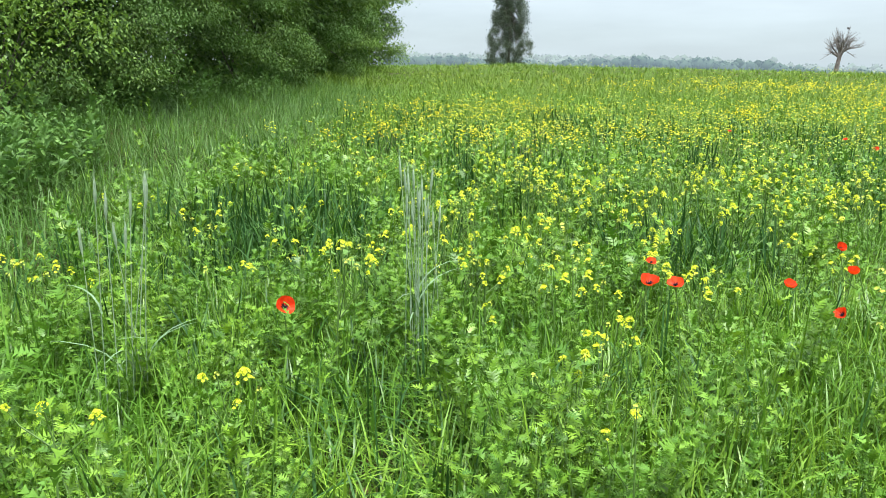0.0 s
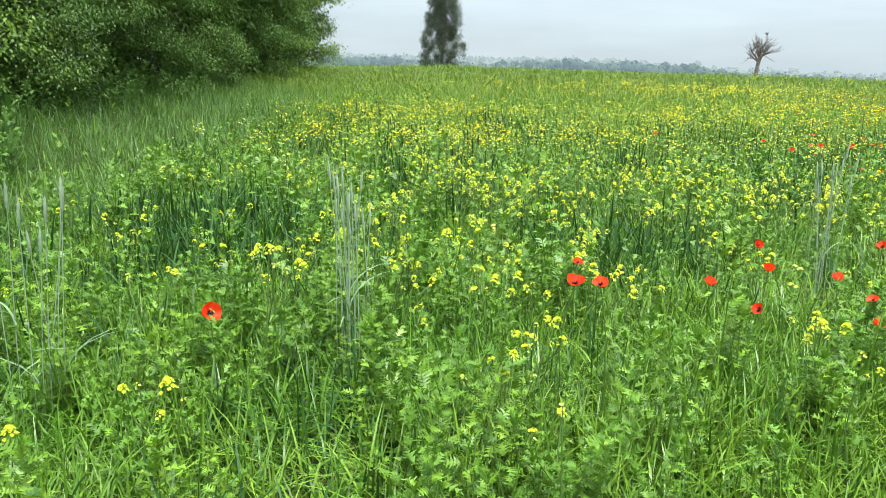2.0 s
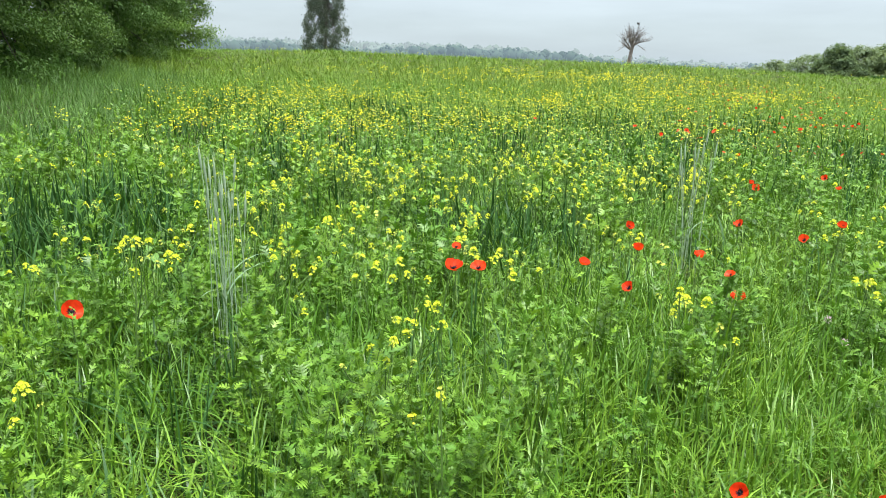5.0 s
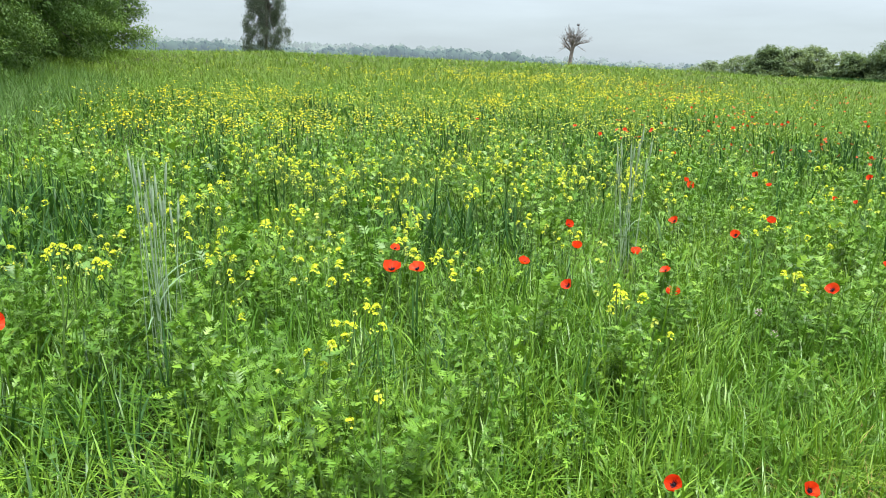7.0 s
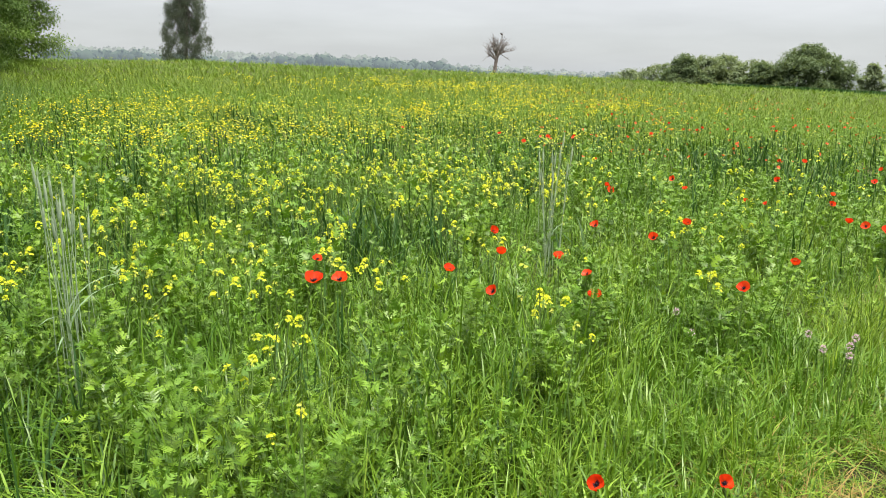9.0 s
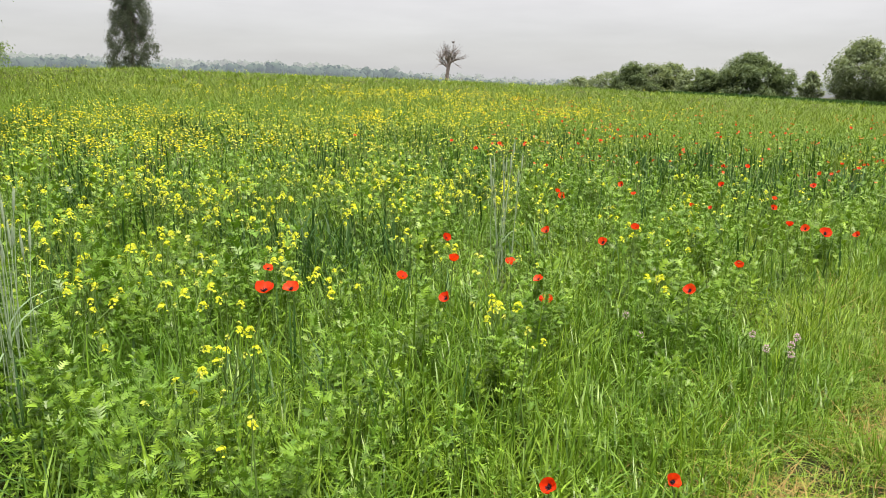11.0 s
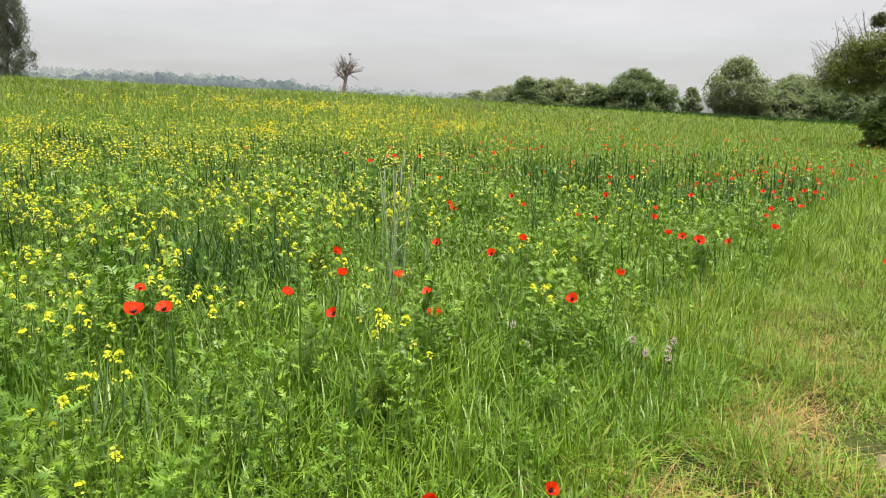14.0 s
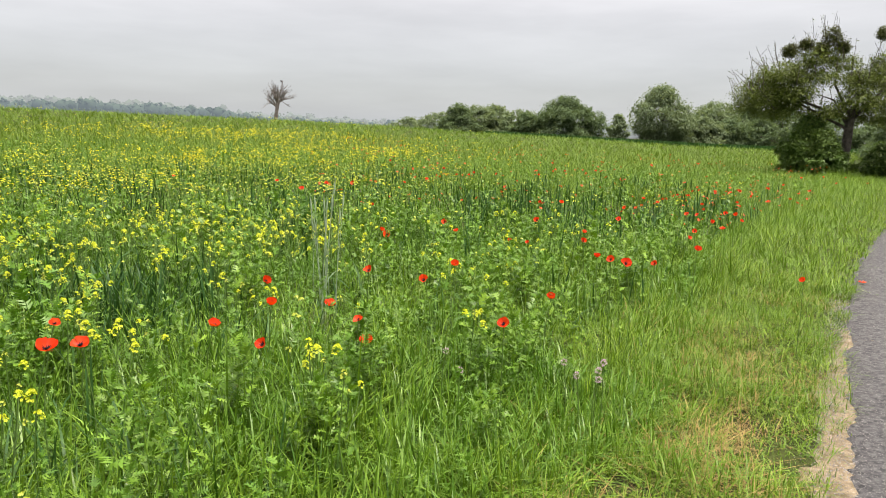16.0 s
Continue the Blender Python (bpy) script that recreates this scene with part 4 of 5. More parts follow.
def dry_patch(x, y):
    off, along = from_road(x, y)
    a = np.exp(-((off - 0.62) / 0.22) ** 2 - ((along - 0.3) / 0.5) ** 2)
    b = 0.5 * np.exp(-((off - 0.8) / 0.25) ** 2 - ((along - 1.6) / 0.5) ** 2)
    c = 0.35 * np.exp(-((off - 0.8) / 0.3) ** 2 - ((along + 1.1) / 0.7) ** 2)
    return np.clip(1.6 * (a + b + c), 0, 1) * np.clip(2.4 * lumps(x, y, 0.22, 17) - 0.5, 0.05, 1) + 0.36 * np.clip(2.6 * (lumps(x, y, 0.45, 91) - 0.46), 0.1, 1) * (off > 0.05) * (off < 1.9)


verge("verge_grass", 80000, -3.5, 5.5, 0.21, 0.0052, M_VERGE, "yellow-green verge grass beside the asphalt lane", 3, 0.35, 0.8)
verge("verge_grass_farther", 42000, 4.5, 34.0, 0.30, 0.009, M_VERGE, "yellow-green verge grass beside the asphalt lane", 2, 0.5, 0.6)
verge("dry_grass", 60000, -2.5, 5.5, 0.26, 0.004, M_STRAW, "dry straw-coloured cut grass on the verge", 3, 0.8, 0.8, dry_patch, 0.55)


def far_crop():
    """The field out to the crest: upright tufts that thin out with distance."""
    n = 84000
    x, y = spread(n, 17, 84, A0, 58, -1.0)
    keep = in_field(x, y, 1.5) & (rng.random(n) > 0.95 * bank(x, y) * (np.hypot(x, y) < 24))
    x, y = kept(x, y, keep)
    n = len(x)
    r = np.hypot(x, y)
    b = Batch()
    for k in range(4):
        w = 0.0012 * r * rng.uniform(0.5, 1.3, n)
        blades(b, rooted(x + rng.normal(0, 0.1, n) * r / 30, y + rng.normal(0, 0.2, n), -0.05), rng.uniform(0.22, 0.5, n), w * 1.3, rng.uniform(0, 6.28, n), np.abs(rng.normal(0.5, 0.9, n)), np.abs(rng.normal(0.3, 0.5, n)), 1)
    ob = part("far_crop", b, M_FAR)
    tagged(ob, "green crop and weeds running up to the crest", "crop", kind="stuff")


far_crop()


def far_wheat():
    """The dark edge of the next field, past the crest."""
    n = 9000
    x, y = spread(n, 85, 97, 21, 47, 0.0)
    b = Batch()
    blades(b, rooted(x, y), rng.uniform(0.4, 0.6, n), 0.22, rng.uniform(0, 6.28, n), 0.1, 0.1, 2)
    tagged(part("far_wheat", b, M_CEREAL), "dark green edge of the next crop past the field", "crop", kind="stuff")


far_wheat()


def nettles():
    """Rank broad-leaved growth at the foot of the hedgerow."""
    n = 330
    y = rng.uniform(2.5, 24, n)
    x = -6.6 - 0.36 * y - np.abs(rng.normal(0, 0.7, n)) + 0.3
    y[:110] = rng.uniform(3.6, 7.0, 110)
    x[:110] = -3.9 - 0.5 * y[:110] - np.abs(rng.normal(0, 0.8, 110))
    b = Batch()
    for k in range(3):
        i = np.arange(n) % 3 == k
        b.stamp(*NETTLES[k], turns(rng.uniform(0, 6.28, i.sum()), np.abs(rng.normal(0, 0.15, i.sum())), rng.uniform(0, 6.28, i.sum()), rng.uniform(0.7, 1.25, i.sum())), rooted(x[i], y[i]))
    tagged(part("nettles", b, M_BROAD), "rank green nettles at the foot of the hedgerow", "nettles", kind="stuff")


nettles()


def broad_plant(x, y, leaves, size, seed):
    """A rosette of broad soft leaves on stalks, each leaf a part."""
    g = np.random.default_rng(seed)
    root = thing("broad_leaf_plant", (x, y, float(ground_z(x, y))), "broad pale-green leaves rising among the weeds", "plant", "broad-leaved plants")
    for k in range(leaves):
        b = Batch()
        a = k * 2.4 + g.uniform(-0.3, 0.3)
        h, reach = size * g.uniform(0.5, 1.0), size * g.uniform(0.25, 0.5)
        out = Vector((math.cos(a), math.sin(a), 0))
        side = Vector((-math.sin(a), math.cos(a), 0))
        neck = out * reach * 0.5 + Vector((0, 0, h * 0.7))
        tube(b, ((0, 0, 0), tuple(neck * 0.55 + Vector((0, 0, h * 0.08))), tuple(neck)), (0.003, 0.003, 0.002), 4)
        v, ln, wd = [], size * g.uniform(0.32, 0.5), size * g.uniform(0.09, 0.15)
        for i in range(6):
            t = i / 5
            c = neck + out * ln * t * 0.8 + Vector((0, 0, ln * (0.55 * t - 0.75 * t * t)))
            w = wd * (0.25 + 2.6 * t * (1 - t) + 0.1 * math.sin(i * 2.2 + seed)) * (0.1 if i == 5 else 1)
            for q in (-1, 0, 1):
                v.append(tuple(c + side * w * q + Vector((0, 0, abs(q) * wd * 0.25))))
        f = []
        for i in range(5):
            for q in (0, 1):
                p = i * 3 + q
                f += [(p, p + 1, p + 4), (p, p + 4, p + 3)]
        b.raw(v, f)
        part("leaf", b, M_BROAD, root, smooth=True)


for k, (x, y, n, s) in enumerate(((-2.1, 3.15, 8, 0.5), (-0.9, 2.95, 7, 0.42), (-0.95, 2.8, 6, 0.36), (-3.6, 3.0, 8, 0.45), (-1.3, 4.6, 7, 0.5), (-2.7, 4.4, 7, 0.5), (0.2, 5.9, 7, 0.5), (1.3, 5.2, 7, 0.45),
                                  (-1.95, 1.55, 7, 0.36), (-3.1, 4.9, 7, 0.45))):
    broad_plant(x, y, n, s * 0.72, 60 + k)


def outer_grass():
    """Short grass round about, behind and beside the lane."""
    n = 8000
    r = np.sqrt(rng.random(n)) * 16
    a = rng.uniform(60, 300, n)
    x, y = r * np.sin(np.radians(a)), r * np.cos(np.radians(a))
    off, _ = from_road(x, y)
    x, y = kept(x, y, (off > 0.1) | (off < -3.2))
    n = len(x)
    b = Batch()
    blades(b, rooted(x, y, -0.02), rng.uniform(0.12, 0.34, n), 0.012, rng.uniform(0, 6.28, n), np.abs(rng.normal(0, 0.3, n)), np.abs(rng.normal(0.1, 0.4, n)), 2)
    tagged(part("outer_grass", b, M_VERGE), "short green grass along the lane", "grass", kind="stuff")


outer_grass()

# ---- flowers ----
def petal_mesh(size, seed):
    """A broad, ruffled, cupped poppy petal."""
    g = np.random.default_rng(seed)
    rows, cols = 4, 6
    ph = g.uniform(0, 6.28)
    v = [(0, 0, 0)]
    for i in range(1, rows + 1):
        t = i / rows
        for c in range(cols + 1):
            a = (c / cols - 0.5) * 1.9
            rr = size * t * (1 - 0.10 * abs(c / cols - 0.5))
            ruffle = 0.09 * size * t * t * math.sin(a * 5 + ph)
            v.append((rr * math.cos(a), rr * math.sin(a), size * (0.16 * t + 0.42 * t * t) + ruffle))
    f = [(0, 1 + c, 2 + c) for c in range(cols)]
    for i in range(rows - 1):
        for c in range(cols):
            p = 1 + i * (cols + 1) + c
            f += [(p, p + cols + 1, p + cols + 2), (p, p + cols + 2, p + 1)]
    return Batch().raw(v, f).mesh("petal", M_RED, True)


def heart_mesh(size):
    """The dark boss of stamens with its seed capsule."""
    b = Batch()
    ball = bmesh.new()
    bmesh.ops.create_uvsphere(ball, u_segments=8, v_segments=5, radius=size * 0.16)
    bmesh.ops.triangulate(ball, faces=ball.faces[:])
    b.raw([(v.co.x, v.co.y, v.co.z * 1.3 + size * 0.2) for v in ball.verts], [[v.index for v in f.verts] for f in ball.faces])
    ball.free()
    k = 26
    a = rng.uniform(0, 6.28, k)
    at = np.stack((np.cos(a) * size * 0.06, np.sin(a) * size * 0.06, np.full(k, size * 0.05)), -1)
    blades(b, at, size * rng.uniform(0.3, 0.48, k), size * 0.11, a, rng.uniform(0.6, 1.3, k), 0.0, 2)
    return b.mesh("heart", M_BLACK)


PETALS = [petal_mesh(0.040, s) for s in range(4)]
HEART = heart_mesh(0.038)
STEMS = {}


def stem_mesh(high, lean, az):
    """A wiry stem from the ground to the flower."""
    key = (round(high, 1), round(lean, 1), round(az, 0))
    if key not in STEMS:
        b = Batch()
        pts = [Vector((math.cos(az) * lean * high * (t - 1) * t, math.sin(az) * lean * high * (t - 1) * t, -high * (1 - t))) for t in (0, 0.25, 0.5, 0.75, 0.92, 1)]
        tube(b, pts, (0.003, 0.003, 0.0026, 0.0024, 0.0022, 0.003), 5)
        STEMS[key] = b.mesh("stem", M_STEM, True)
    return STEMS[key]


def poppy(x, y, z, size, tilt, taz, cup, label):
    """A corn poppy whose bowl faces taz by tilt; cup closes or opens its petals."""
    root = thing("poppy", (x, y, z), label, "poppy", "poppies of the field edge")
    high = z - float(ground_z(x, y)) + 0.02
    part("stem", stem_mesh(high, random.uniform(-0.4, 0.4), random.uniform(0, 6.28)), None, root)
    face = Matrix.Rotation(tilt, 4, Vector((-math.sin(taz), math.cos(taz), 0)))
    spin = random.uniform(0, 6.28)
    for k in range(4):
        p = part("petal", PETALS[(k + int(spin * 10)) % 4], None, root)
        p.matrix_basis = face @ Matrix.Rotation(spin + k * 1.571 + random.uniform(-0.15, 0.15), 4, "Z") @ Matrix.Rotation(-cup + (0.12 if k % 2 else -0.05), 4, "Y") @ Matrix.Scale(size * (1.0 if k % 2 else 1.1), 4)
    c = part("heart", HEART, None, root, "black boss of stamens")
    c.matrix_basis = face @ Matrix.Scale(size, 4)


random.seed(77)
RED = "scarlet corn poppy on a thin stem among green weeds"
# the poppies nearest the lane side, with the height of each
CLOSE = ((-1.75, 2.24, 0.67, 1.0), (-0.39, 2.66, 0.81, 0.98), (-0.30, 2.76, 0.79, 0.8), (-0.42, 2.98, 0.82, 0.6), (0.17, 3.70, 0.59, 1.0), (0.52, 4.99, 0.54, 1.1), (0.40, 3.59, 0.51, 1.0), (0.89, 3.44, 0.53, 1.15),
         (1.17, 4.69, 0.65, 1.0), (1.74, 4.59, 0.69, 1.0), (1.42, 10.32, 0.72, 1.2), (1.49, 3.11, 0.68, 0.9), (1.72, 6.50, 0.62, 1.2), (3.10, 6.24, 0.77, 1.0), (0.86, 1.71, 0.52, 0.75), (0.54, 1.82, 0.45, 0.85),
         (4.17, 4.06, 0.60, 0.8), (2.74, 4.09, 0.76, 1.1))
# the rest, at the usual height over the ground
AWAY_1 = ((2.66, 5.84), (2.9, 5.98), (4.5, 9.16), (4.67, 8.87), (2.11, 3.87), (3.68, 6.39), (3.36, 5.82), (3.11, 5.11), (3.13, 4.93), (3.34, 4.65), (4.5, 7.13), (5.34, 8.38), (6.52, 9.79), (6.3, 9.09), (7.28, 10.03),
          (5.95, 7.91), (6.01, 7.78), (4.86, 6.26), (4.47, 5.81), (4.17, 5.27), (5.77, 7.19), (5.56, 6.72), (6.42, 7.77), (6.62, 7.82), (6.3, 7.32), (7.67, 9.11), (8.7, 10.55), (9.35, 11.11), (8.38, 10.54), (8.36, 9.26),
          (10.01, 11.14), (9.87, 10.27), (13.97, 14.59), (10.75, 10.92), (14.68, 14.65), (15.46, 14.72), (13.63, 13.18), (14.22, 12.9), (8.95, 15.68))
AWAY_2 = ((12.48, 18.72), (6.78, 14.13), (5.61, 13.58), (5.31, 14.07), (7.5, 14.95), (11.55, 12.48), (6.73, 8.67), (8.48, 9.78), (0.48, 4.04), (0.77, 3.82), (0.88, 3.58), (1.69, 6.59), (2.45, 7.03), (1.44, 4.31),
          (2.44, 6.64), (2.0, 8.41), (1.87, 11.01), (2.28, 11.06), (3.17, 11.39), (3.68, 11.89), (4.16, 16.45), (1.17, 11.16), (-0.3, 12.14), (4.98, 15.03), (13.18, 18.93), (7.56, 10.13), (14.73, 19.64), (8.39, 10.54),
          (8.58, 15.59), (8.89, 17.89), (6.12, 15.54), (7.12, 15.03), (12.98, 19.53), (9.02, 15.77), (7.98, 15.35), (5.12, 13.8))
for k, (x, y, z, s) in enumerate(CLOSE):
    back = math.atan2(-y, -x)
    poppy(x, y, z, s * (1.0 if k < 3 else 0.85), 0.95 if k == 0 else random.uniform(0.3, 0.9), back + random.uniform(-0.7, 0.7), 0.1 if k == 0 else random.uniform(0.0, 0.45), RED)
for x, y in AWAY_1 + AWAY_2:
    back = math.atan2(-y, -x)
    poppy(x, y, float(ground_z(x, y)) + random.uniform(0.57, 0.63), random.uniform(0.6, 0.92), random.uniform(0.2, 0.9), back + random.uniform(-1.0, 1.0), random.uniform(0.0, 0.5), RED)


def fallen_poppy():
    x, y = 6.95, 6.1
    root = thing("fallen_poppy", (x, y, float(ground_z(x, y)) + 0.055), "scarlet poppy bloom lying on the asphalt lane", "poppy")
    for k in range(3):
        p = part("petal", PETALS[k], None, root)
        p.matrix_basis = Matrix.Rotation(k * 2.1, 4, "Z") @ Matrix.Rotation(0.3, 4, "Y")


fallen_poppy()

# mustard: four-petalled yellow flowers in heads
def floret(size):
    """Four broad petals round a dished middle."""
    v, f = [], []
    for k in range(4):
        a = k * math.pi / 2
        n = len(v)
        v += [(0, 0, -0.12 * size), (math.cos(a - 0.62) * size, math.sin(a - 0.62) * size, 0.1 * size), (math.cos(a + 0.62) * size, math.sin(a + 0.62) * size, 0.1 * size)]
        f.append((n, n + 1, n + 2))
    return np.array(v), np.array(f)


def head_batch(seed, count, size, wide):
    """A rounded head of florets that face up and out."""
    g = np.random.default_rng(seed)
    b = Batch()
    v, f = floret(size)
    u = g.random(count)
    a = g.uniform(0, 6.28, count)
    rad = wide * np.sqrt(u) * 1.05 * g.uniform(0.7, 1.1, count)
    at = np.stack((np.cos(a) * rad, np.sin(a) * rad, wide * (0.75 - 1.7 * u * u)), -1)
    b.stamp(v, f, turns(g.uniform(0, 6.28, count), np.clip(g.normal(0.75, 0.3, count), 0, 1.4), a, g.uniform(0.75, 1.15, count)), at)
    return b


HEADS = [head_batch(s, c, 0.0075, w).mesh("flower_head", M_YELLOW) for s, c, w in ((1, 24, 0.021), (2, 30, 0.025), (3, 18, 0.018))]
BUDS = [head_batch(s, c, 0.006, w).mesh("bud_head", M_PALE) for s, c, w in ((4, 14, 0.016), (5, 11, 0.014))]


def mustard_plant(seed, high, heads):
    """A branching stem with a few leaves, for heads to stand on; returns its meshes and the places of its heads."""
    g = np.random.default_rng(seed)
    stem, leaves, tips = Batch(), Batch(), []
    top = Vector((g.normal(0, 0.04), g.normal(0, 0.04), high))
    tube(stem, ((0, 0, 0), (top * 0.5) + Vector((g.normal(0, 0.015), g.normal(0, 0.015), 0)), top), (0.004, 0.003, 0.0018), 5)
    tips.append(top)
    for k in range(heads - 1):
        t = g.uniform(0.45, 0.85)
        a = k * 2.4 + g.uniform(0, 1)
        s = top * t
        e = s + Vector((math.cos(a), math.sin(a), 0)) * g.uniform(0.04, 0.12) + Vector((0, 0, high * (1 - t) * g.uniform(0.7, 1.0)))
        tube(stem, (s, s.lerp(e, 0.5) + Vector((math.cos(a), math.sin(a), 0)) * 0.02, e), (0.0024, 0.002, 0.0014), 4)
        tips.append(e)
    for k in range(9):
        t = 0.1 + 0.08 * k
        v, f = lobed_leaf(0.085 * (1.2 - t), 4, 0.22, 0.3, 0.7)
        leaves.stamp(v, f, turns([k * 2.4], [g.normal(0, 0.2)], [0.0]), [tuple(top * t)])
    return stem.mesh("stem", M_STEM, True), leaves.mesh("leaves", M_WEED), tips


PLANTS = [mustard_plant(s, h, n) for s, h, n in ((1, 0.62, 4), (2, 0.56, 3), (3, 0.68, 5), (4, 0.5, 3), (5, 0.6, 6), (6, 0.42, 2))]
YELLOW_LABEL = "wild mustard with yellow flower heads on a branching stem"


def mustard(x, y, z, seed):
    """A mustard plant whose topmost head stands z metres over the ground."""
    stem, leaves, tips = PLANTS[seed % len(PLANTS)]
    root = thing("mustard_plant", (x, y, float(ground_z(x, y))), YELLOW_LABEL, "mustard", "mustard plants")
    s = z / tips[0].z
    turn = Matrix.Rotation(seed * 1.7, 4, "Z")
    for ob in (part("stem", stem, None, root), part("leaves", leaves, None, root)):
        ob.matrix_basis = turn @ Matrix.Scale(s, 4)
    for k, tip in enumerate(tips):
        pale = (seed + k) % 5 > 2
        h = part("bud_head" if pale else "flower_head", BUDS[k % 2] if pale else HEADS[(seed + k) % 3], None, root)
        h.matrix_basis = turn @ Matrix.Translation(tip * s) @ Matrix.Rotation(k * 1.3, 4, "Z") @ Matrix.Scale(random.uniform(0.7, 1.15), 4)


NEAR_YELLOW = ((-1.74, 2.62), (-2.24, 3.39), (-2.29, 3.26), (-2.08, 3.31), (-1.92, 3.18), (-4.41, 4.06), (-4.12, 4.13), (-3.55, 3.8), (-3.21, 3.45), (-4.61, 5.88), (-3.37, 2.48), (-3.13, 2.3), (-3.53, 2.41),
               (-3.38, 2.38), (-1.54, 1.74), (-1.9, 1.28), (-0.56, 2.71), (-0.62, 2.33), (-0.58, 2.25), (-0.35, 1.94), (-1.29, 4.49), (-1.17, 4.17), (-1.29, 4.12), (-0.79, 3.55), (-0.63, 3.23), (-0.38, 3.62),
               (-0.97, 5.86), (-2.05, 5.07), (-1.25, 3.23), (-1.45, 3.32), (-1.31, 4.58), (-1.34, 4.09), (-1.18, 6.74), (-0.58, 5.29), (-0.57, 2.68), (0.59, 4.3), (-0.82, 3.58), (-0.52, 3.85), (1.75, 4.72), (0.27, 5.35),
               (0.3, 4.64), (-1.26, 3.23), (0.6, 3.16), (0.67, 2.69), (1.49, 3.65), (2.6, 5.63))
for k, (x, y) in enumerate(NEAR_YELLOW):
    mustard(x, y, 0.62 + (0.2 if k == 0 else 0.0), k)


def yellow(x, y):
    """Where the mustard blooms thickly."""
    az, r = np.degrees(np.arctan2(x, y)), np.hypot(x, y)
    side = np.interp(az, (-45, -30, -22, -5, 8, 18, 30, 45), (0.04, 0.2, 0.7, 1.0, 0.85, 0.45, 0.14, 0.02))
    side = side * (1 - 0.6 * np.clip((az - 2) / 8, 0, 1) * np.clip((9 - r) / 3, 0, 1))
    near = np.clip((r - 2.6) / 2.0, 0, 1)
    band = np.where(r > 9, np.clip(2.6 * (lumps(az / 7, 5 * np.log(r), 1.0, 33) - 0.28), 0.3, 1), 0.8)
    gold = np.exp(-((x + 3.6) / 2.2) ** 2 - ((y - 12) / 2.5) ** 2) + np.exp(-((x - 0.8) / 4) ** 2 - ((y - 18) / 4) ** 2) + np.exp(-((x + 6.5) / 3) ** 2 - ((y - 17) / 4) ** 2)
    return side * near * np.clip(band * np.clip(3.4 * (lumps(x, y, 1.5, 21) - 0.42), np.where(r < 9, 0.2, 0.08), 1) + 0.22 * gold, 0, 1) * (1 - bank(x, y)) * (1 - 0.4 * cereal(x, y))


def place_mustard():
    x, y = spread(1900, 3.0, 9.0, -46, 30, 1.0)
    x, y = kept(x, y, (rng.random(1900) < yellow(x, y)) & in_field(x, y, 1.8))
    order = np.argsort(np.hypot(x, y))[:250]
    for k, i in enumerate(order):
        mustard(float(x[i]), float(y[i]), float(rng.uniform(0.45, 0.72)), 50 + k)
    return float(np.hypot(x, y)[order[-1]])


FROM_R = place_mustard()


def yellow_stuff(name, plants, r0, r1, power, grow, material, label, where, heads=4, low=0.42, high=0.74):
    """Flower heads past the plants that stand singly: rounded heads, a few to each plant."""
    x, y = spread(plants, r0, r1, -47, 50, power)
    x, y = kept(x, y, (rng.random(plants) < where(x, y)) & in_field(x, y, 1.8))
    z = np.repeat(rng.uniform(low, high, len(x)), heads)
    r = np.repeat(np.hypot(x, y), heads)
    x, y = np.repeat(x, heads), np.repeat(y, heads)
    n = len(x)
    wide = 0.03 + 0.0011 * r
    x, y, z = x + rng.normal(0, 1, n) * wide, y + rng.normal(0, 1, n) * wide, z - np.abs(rng.normal(0, 0.10, n))
    b = Batch()
    petal_v = np.array(((1, 0, 0), (0, 0.85, 0.1), (-1, 0, 0), (0, -0.85, 0.1)))
    petal_f = np.array(((0, 1, 2), (0, 2, 3)))
    s = ((0.017 if r0 < 9 else 0.013) + grow * r) * rng.uniform(0.6, 1.25, n)
    spin = rng.uniform(0, 6.28, n)
    at = rooted(x, y, z)
    for k in range(5 if r0 < 12 else 3):
        a = spin + k * 2.1 + rng.normal(0, 0.3, n)
        t = np.zeros(n) + (0.1 if k == 0 else 0.75) + rng.normal(0, 0.2, n)
        off = np.stack((np.cos(a) * np.sin(t), np.sin(a) * np.sin(t), np.cos(t) * 0.8), -1) * (s * 0.8)[:, None]
        b.stamp(petal_v, petal_f, turns(rng.uniform(0, 6.28, n), t, a, s * rng.uniform(0.5, 0.85, n)), at + off)
    tagged(part(name, b, material), label, "mustard", kind="stuff")


def golden(x, y):
    """Where the heads stand thickest and turn golden."""
    out = 0.0
    for gx, gy, wx, wy in ((-3.6, 12, 1.6, 1.5), (-5.6, 11.5, 1.2, 1.2), (-1.4, 12.5, 0.9, 0.8), (0.8, 19, 3.5, 2.5), (-6.5, 17, 2.5, 2.5), (4.5, 24, 4.0, 3.0), (1.5, 35, 7, 5)):
        out = out + np.exp(-((x - gx) / wx) ** 2 - ((y - gy) / wy) ** 2)
    return np.clip(out, 0, 1) * np.clip(2.0 * lumps(x, y, 0.8, 51) - 0.3, 0.1, 1) * (1 - bank(x, y))


yellow_stuff("mustard_bloom", 460, FROM_R * 0.92, 14.0, 1.0, 0.0003, M_YELLOW, "yellow mustard flower heads over the field", yellow, 5)
yellow_stuff("mustard_buds", 1500, 3.5, 14.0, 1.0, 0.00005, M_PALE, "yellow-green mustard buds over the field", yellow)
yellow_stuff("mustard_bloom_farther", 4000, 13.0, 82.0, -1.0, 0.0004, M_YELLOW, "yellow mustard flower heads up to the crest", yellow, 5, 0.28, 0.52)
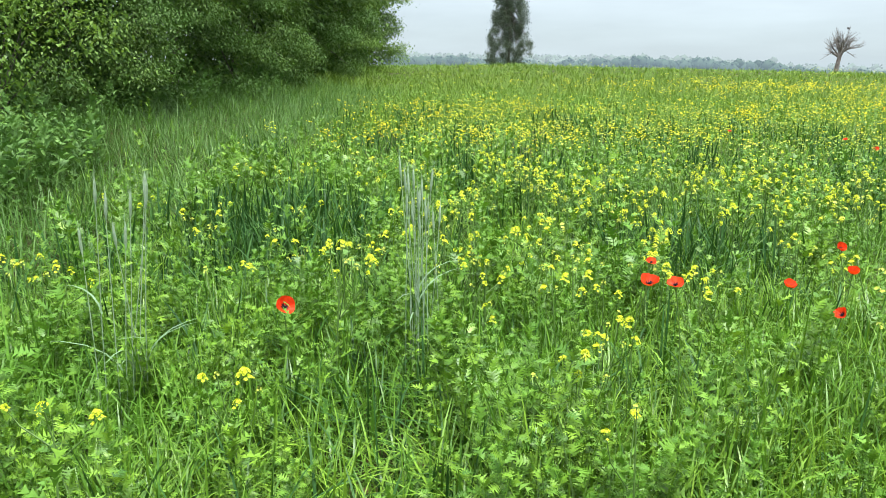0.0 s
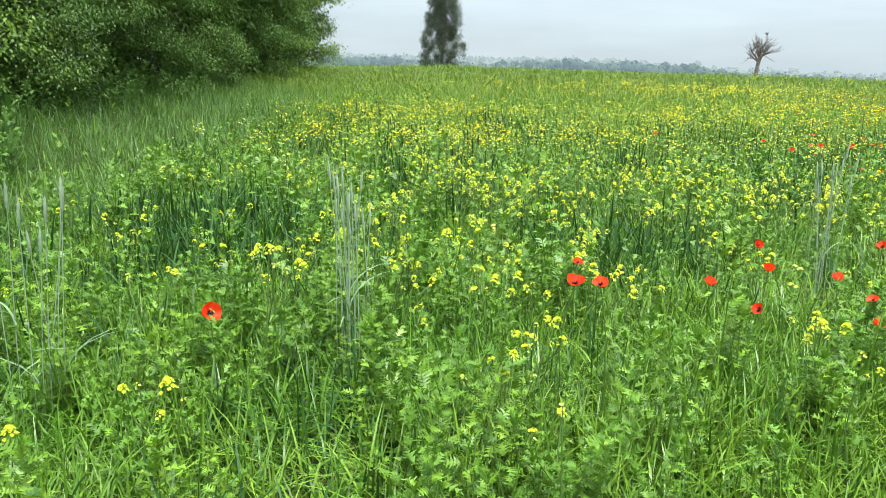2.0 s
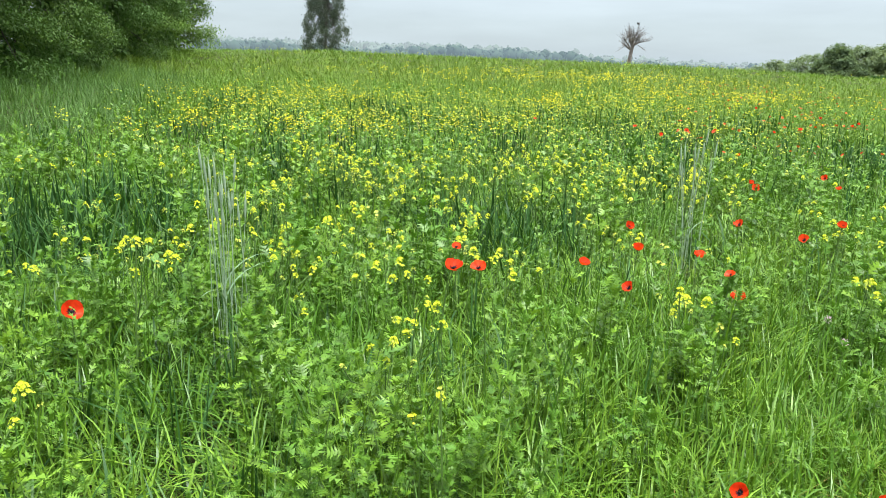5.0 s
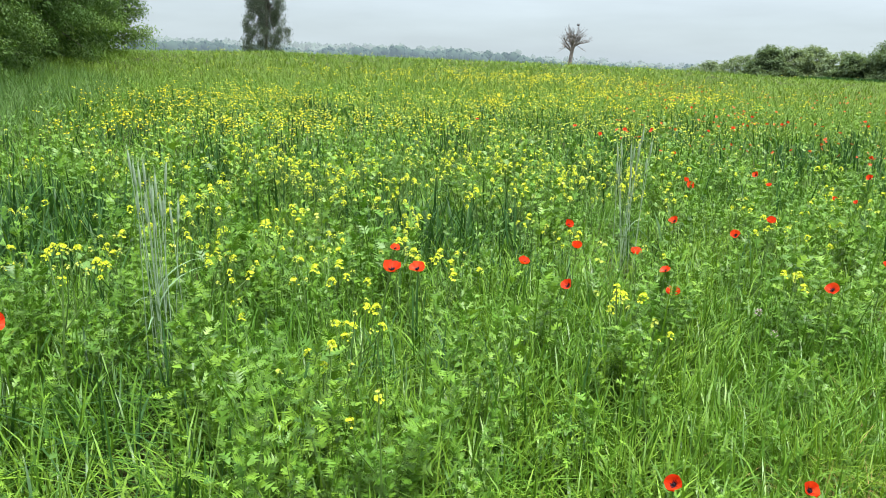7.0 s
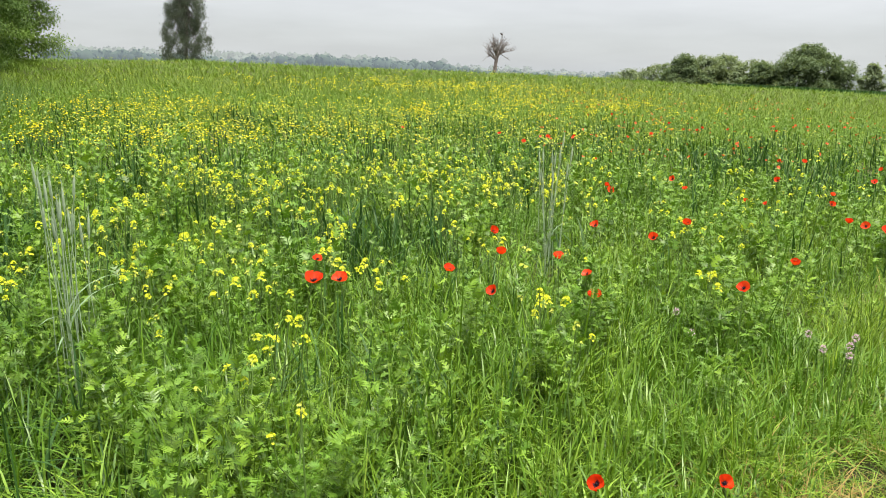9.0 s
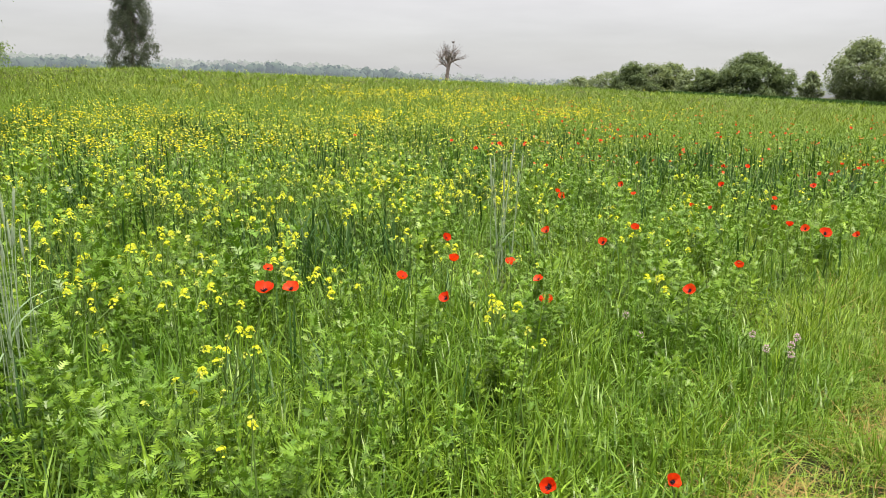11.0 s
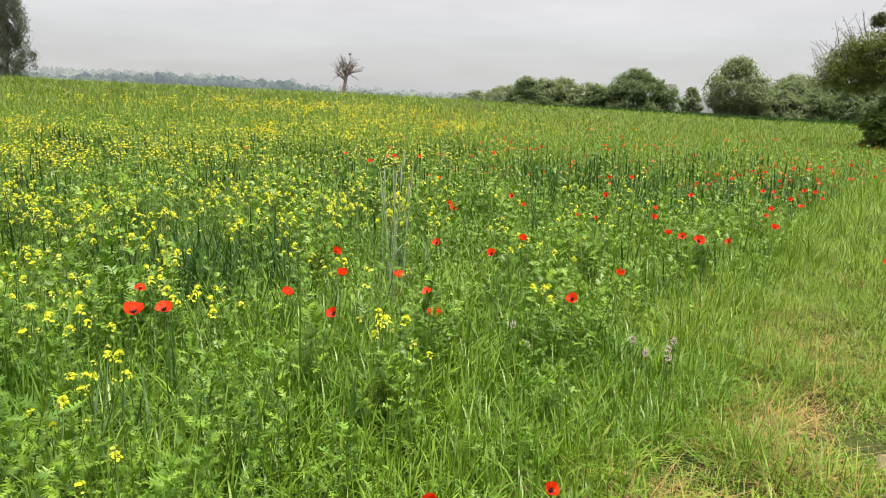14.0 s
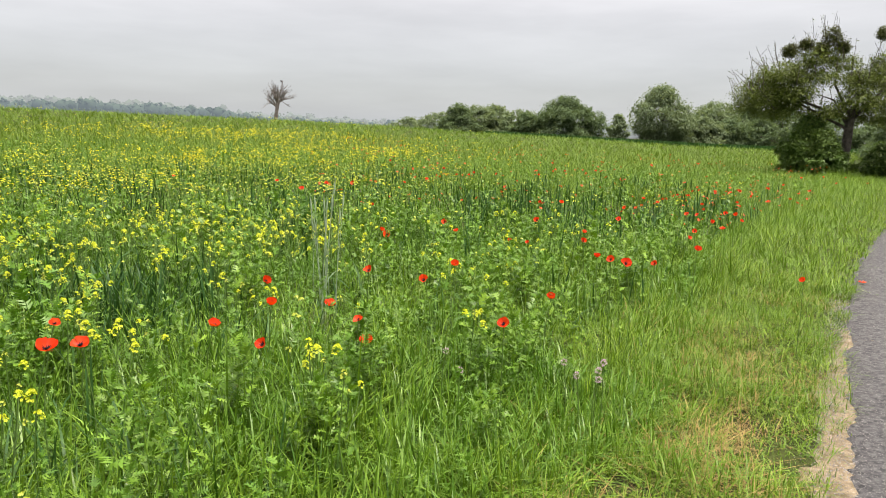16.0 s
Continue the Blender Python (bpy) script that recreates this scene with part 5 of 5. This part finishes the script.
yellow_stuff("mustard_buds_farther", 14000, 13.0, 82.0, -1.0, 0.0003, M_PALE, "yellow-green mustard buds up to the crest", yellow, 4, 0.24, 0.5)
yellow_stuff("golden_mustard", 15000, 9.0, 45.0, 0.0, 0.0003, M_GOLD, "golden-yellow mustard patches over the field", golden, 5, 0.4, 0.66)


def far_poppies():
    """Poppies too many and too far to count, towards the old apple tree."""
    n = 900
    x, y = spread(n, 11, 36, 8, 46, 0.0)
    x, y = kept(x, y, in_field(x, y, 1.5) & (rng.random(n) < np.clip(2.2 * lumps(x, y, 1.8, 31) - 0.45, 0.03, 1)))
    # a drift of them along the verge
    t, s = rng.uniform(6.5, 15, 80), rng.uniform(1.2, 3.4, 80)
    p = ROAD_P + t[:, None] * ROAD_U + (s + lane_bend(t))[:, None] * ROAD_N
    x, y = np.concatenate((x, p[:, 0])), np.concatenate((y, p[:, 1]))
    n = len(x)
    v, f = floret(0.042)
    b = Batch().stamp(v, f, turns(rng.uniform(0, 6.28, n), rng.uniform(0.2, 1.1, n), rng.uniform(0, 6.28, n), rng.uniform(0.4, 0.85, n)), rooted(x, y, rng.uniform(0.36, 0.56, n)))
    tagged(part("far_poppies", b, M_RED_FAR), "scattered scarlet poppies across the far field", "poppy", kind="stuff")


far_poppies()


def rye_clump(x, y, stalks, high, wide, seed, drooping):
    """Tall grey-green rye: stalks with long bearded ears and a few bent leaves."""
    random.seed(seed)
    g = np.random.default_rng(seed)
    root = thing("rye_clump", (x, y, float(ground_z(x, y))), "tall grey-green rye stalks with bearded ears", "rye", "rye clumps")
    for k in range(stalks):
        a, d = random.uniform(0, 6.28), random.uniform(0, wide)
        h = high * random.uniform(0.72, 1.0)
        lean = Vector((random.gauss(0, 0.05), random.gauss(0, 0.05), 0)) * h
        foot = Vector((math.cos(a) * d, math.sin(a) * d, 0))
        top = foot + lean + Vector((0, 0, h))
        stem = Batch()
        tube(stem, (foot, foot.lerp(top, 0.5) - lean * 0.12, top), (0.0026, 0.0022, 0.0016), 5)
        st = part("stalk", stem, M_RYE, root, smooth=True)
        ear = Batch()
        tip = top + lean.normalized() * 0.01 + Vector((0, 0, 0.11))
        tube(ear, (top, top.lerp(tip, 0.3), top.lerp(tip, 0.8), tip), (0.002, 0.0065, 0.005, 0.001), 6)
        n = 22
        u = g.random(n)
        at = np.array(top)[None] + u[:, None] * np.array(tip - top)[None]
        blades(ear, at, 0.055, 0.0012, g.uniform(0, 6.28, n), g.uniform(0.12, 0.3, n), 0.0, 2)
        part("ear", ear, M_RYE, st)
        if k < drooping:
            leaf = Batch()
            z = h * random.uniform(0.25, 0.6)
            blades(leaf, [tuple(foot.lerp(top, z / h))], random.uniform(0.2, 0.34), 0.011, random.uniform(0, 6.28), 0.25, random.uniform(0.7, 1.2), 5)
            part("leaf", leaf, M_RYE_LEAF, st)


rye_clump(-2.44, 2.06, 9, 1.12, 0.10, 5, 7)
rye_clump(-1.50, 3.05, 16, 1.08, 0.11, 6, 5)
rye_clump(0.98, 5.30, 12, 1.05, 0.12, 7, 3)


def clover(x, y, z, seed):
    """A mauve flower head on a soft stem."""
    root = thing("mauve_flower", (x, y, z + float(ground_z(x, y))), "faded mauve flower head in the verge grass", "flower", "mauve flowers")
    part("stem", stem_mesh(z, 0.2, seed), None, root)
    b = Batch()
    g = np.random.default_rng(seed)
    n = 60
    d = g.normal(size=(n, 3))
    d /= np.linalg.norm(d, axis=1)[:, None]
    v = np.array(((0, -0.003, 0), (0, 0.003, 0), (0.008, 0, 0)))
    b.stamp(v, [(0, 1, 2)], turns(np.arctan2(d[:, 1], d[:, 0]), -d[:, 2], np.arctan2(d[:, 1], d[:, 0]), g.uniform(0.8, 1.3, n)), d * (0.012, 0.012, 0.014))
    part("flower_head", b, M_PINK, root)


for k, (x, y) in enumerate(((1.34, 3.52), (1.34, 3.29), (1.88, 3.22), (1.89, 3.1), (2.08, 3.17), (1.97, 3.02), (1.99, 3.06))):
    clover(x, y, 0.42 - 0.03 * (k % 2), k)
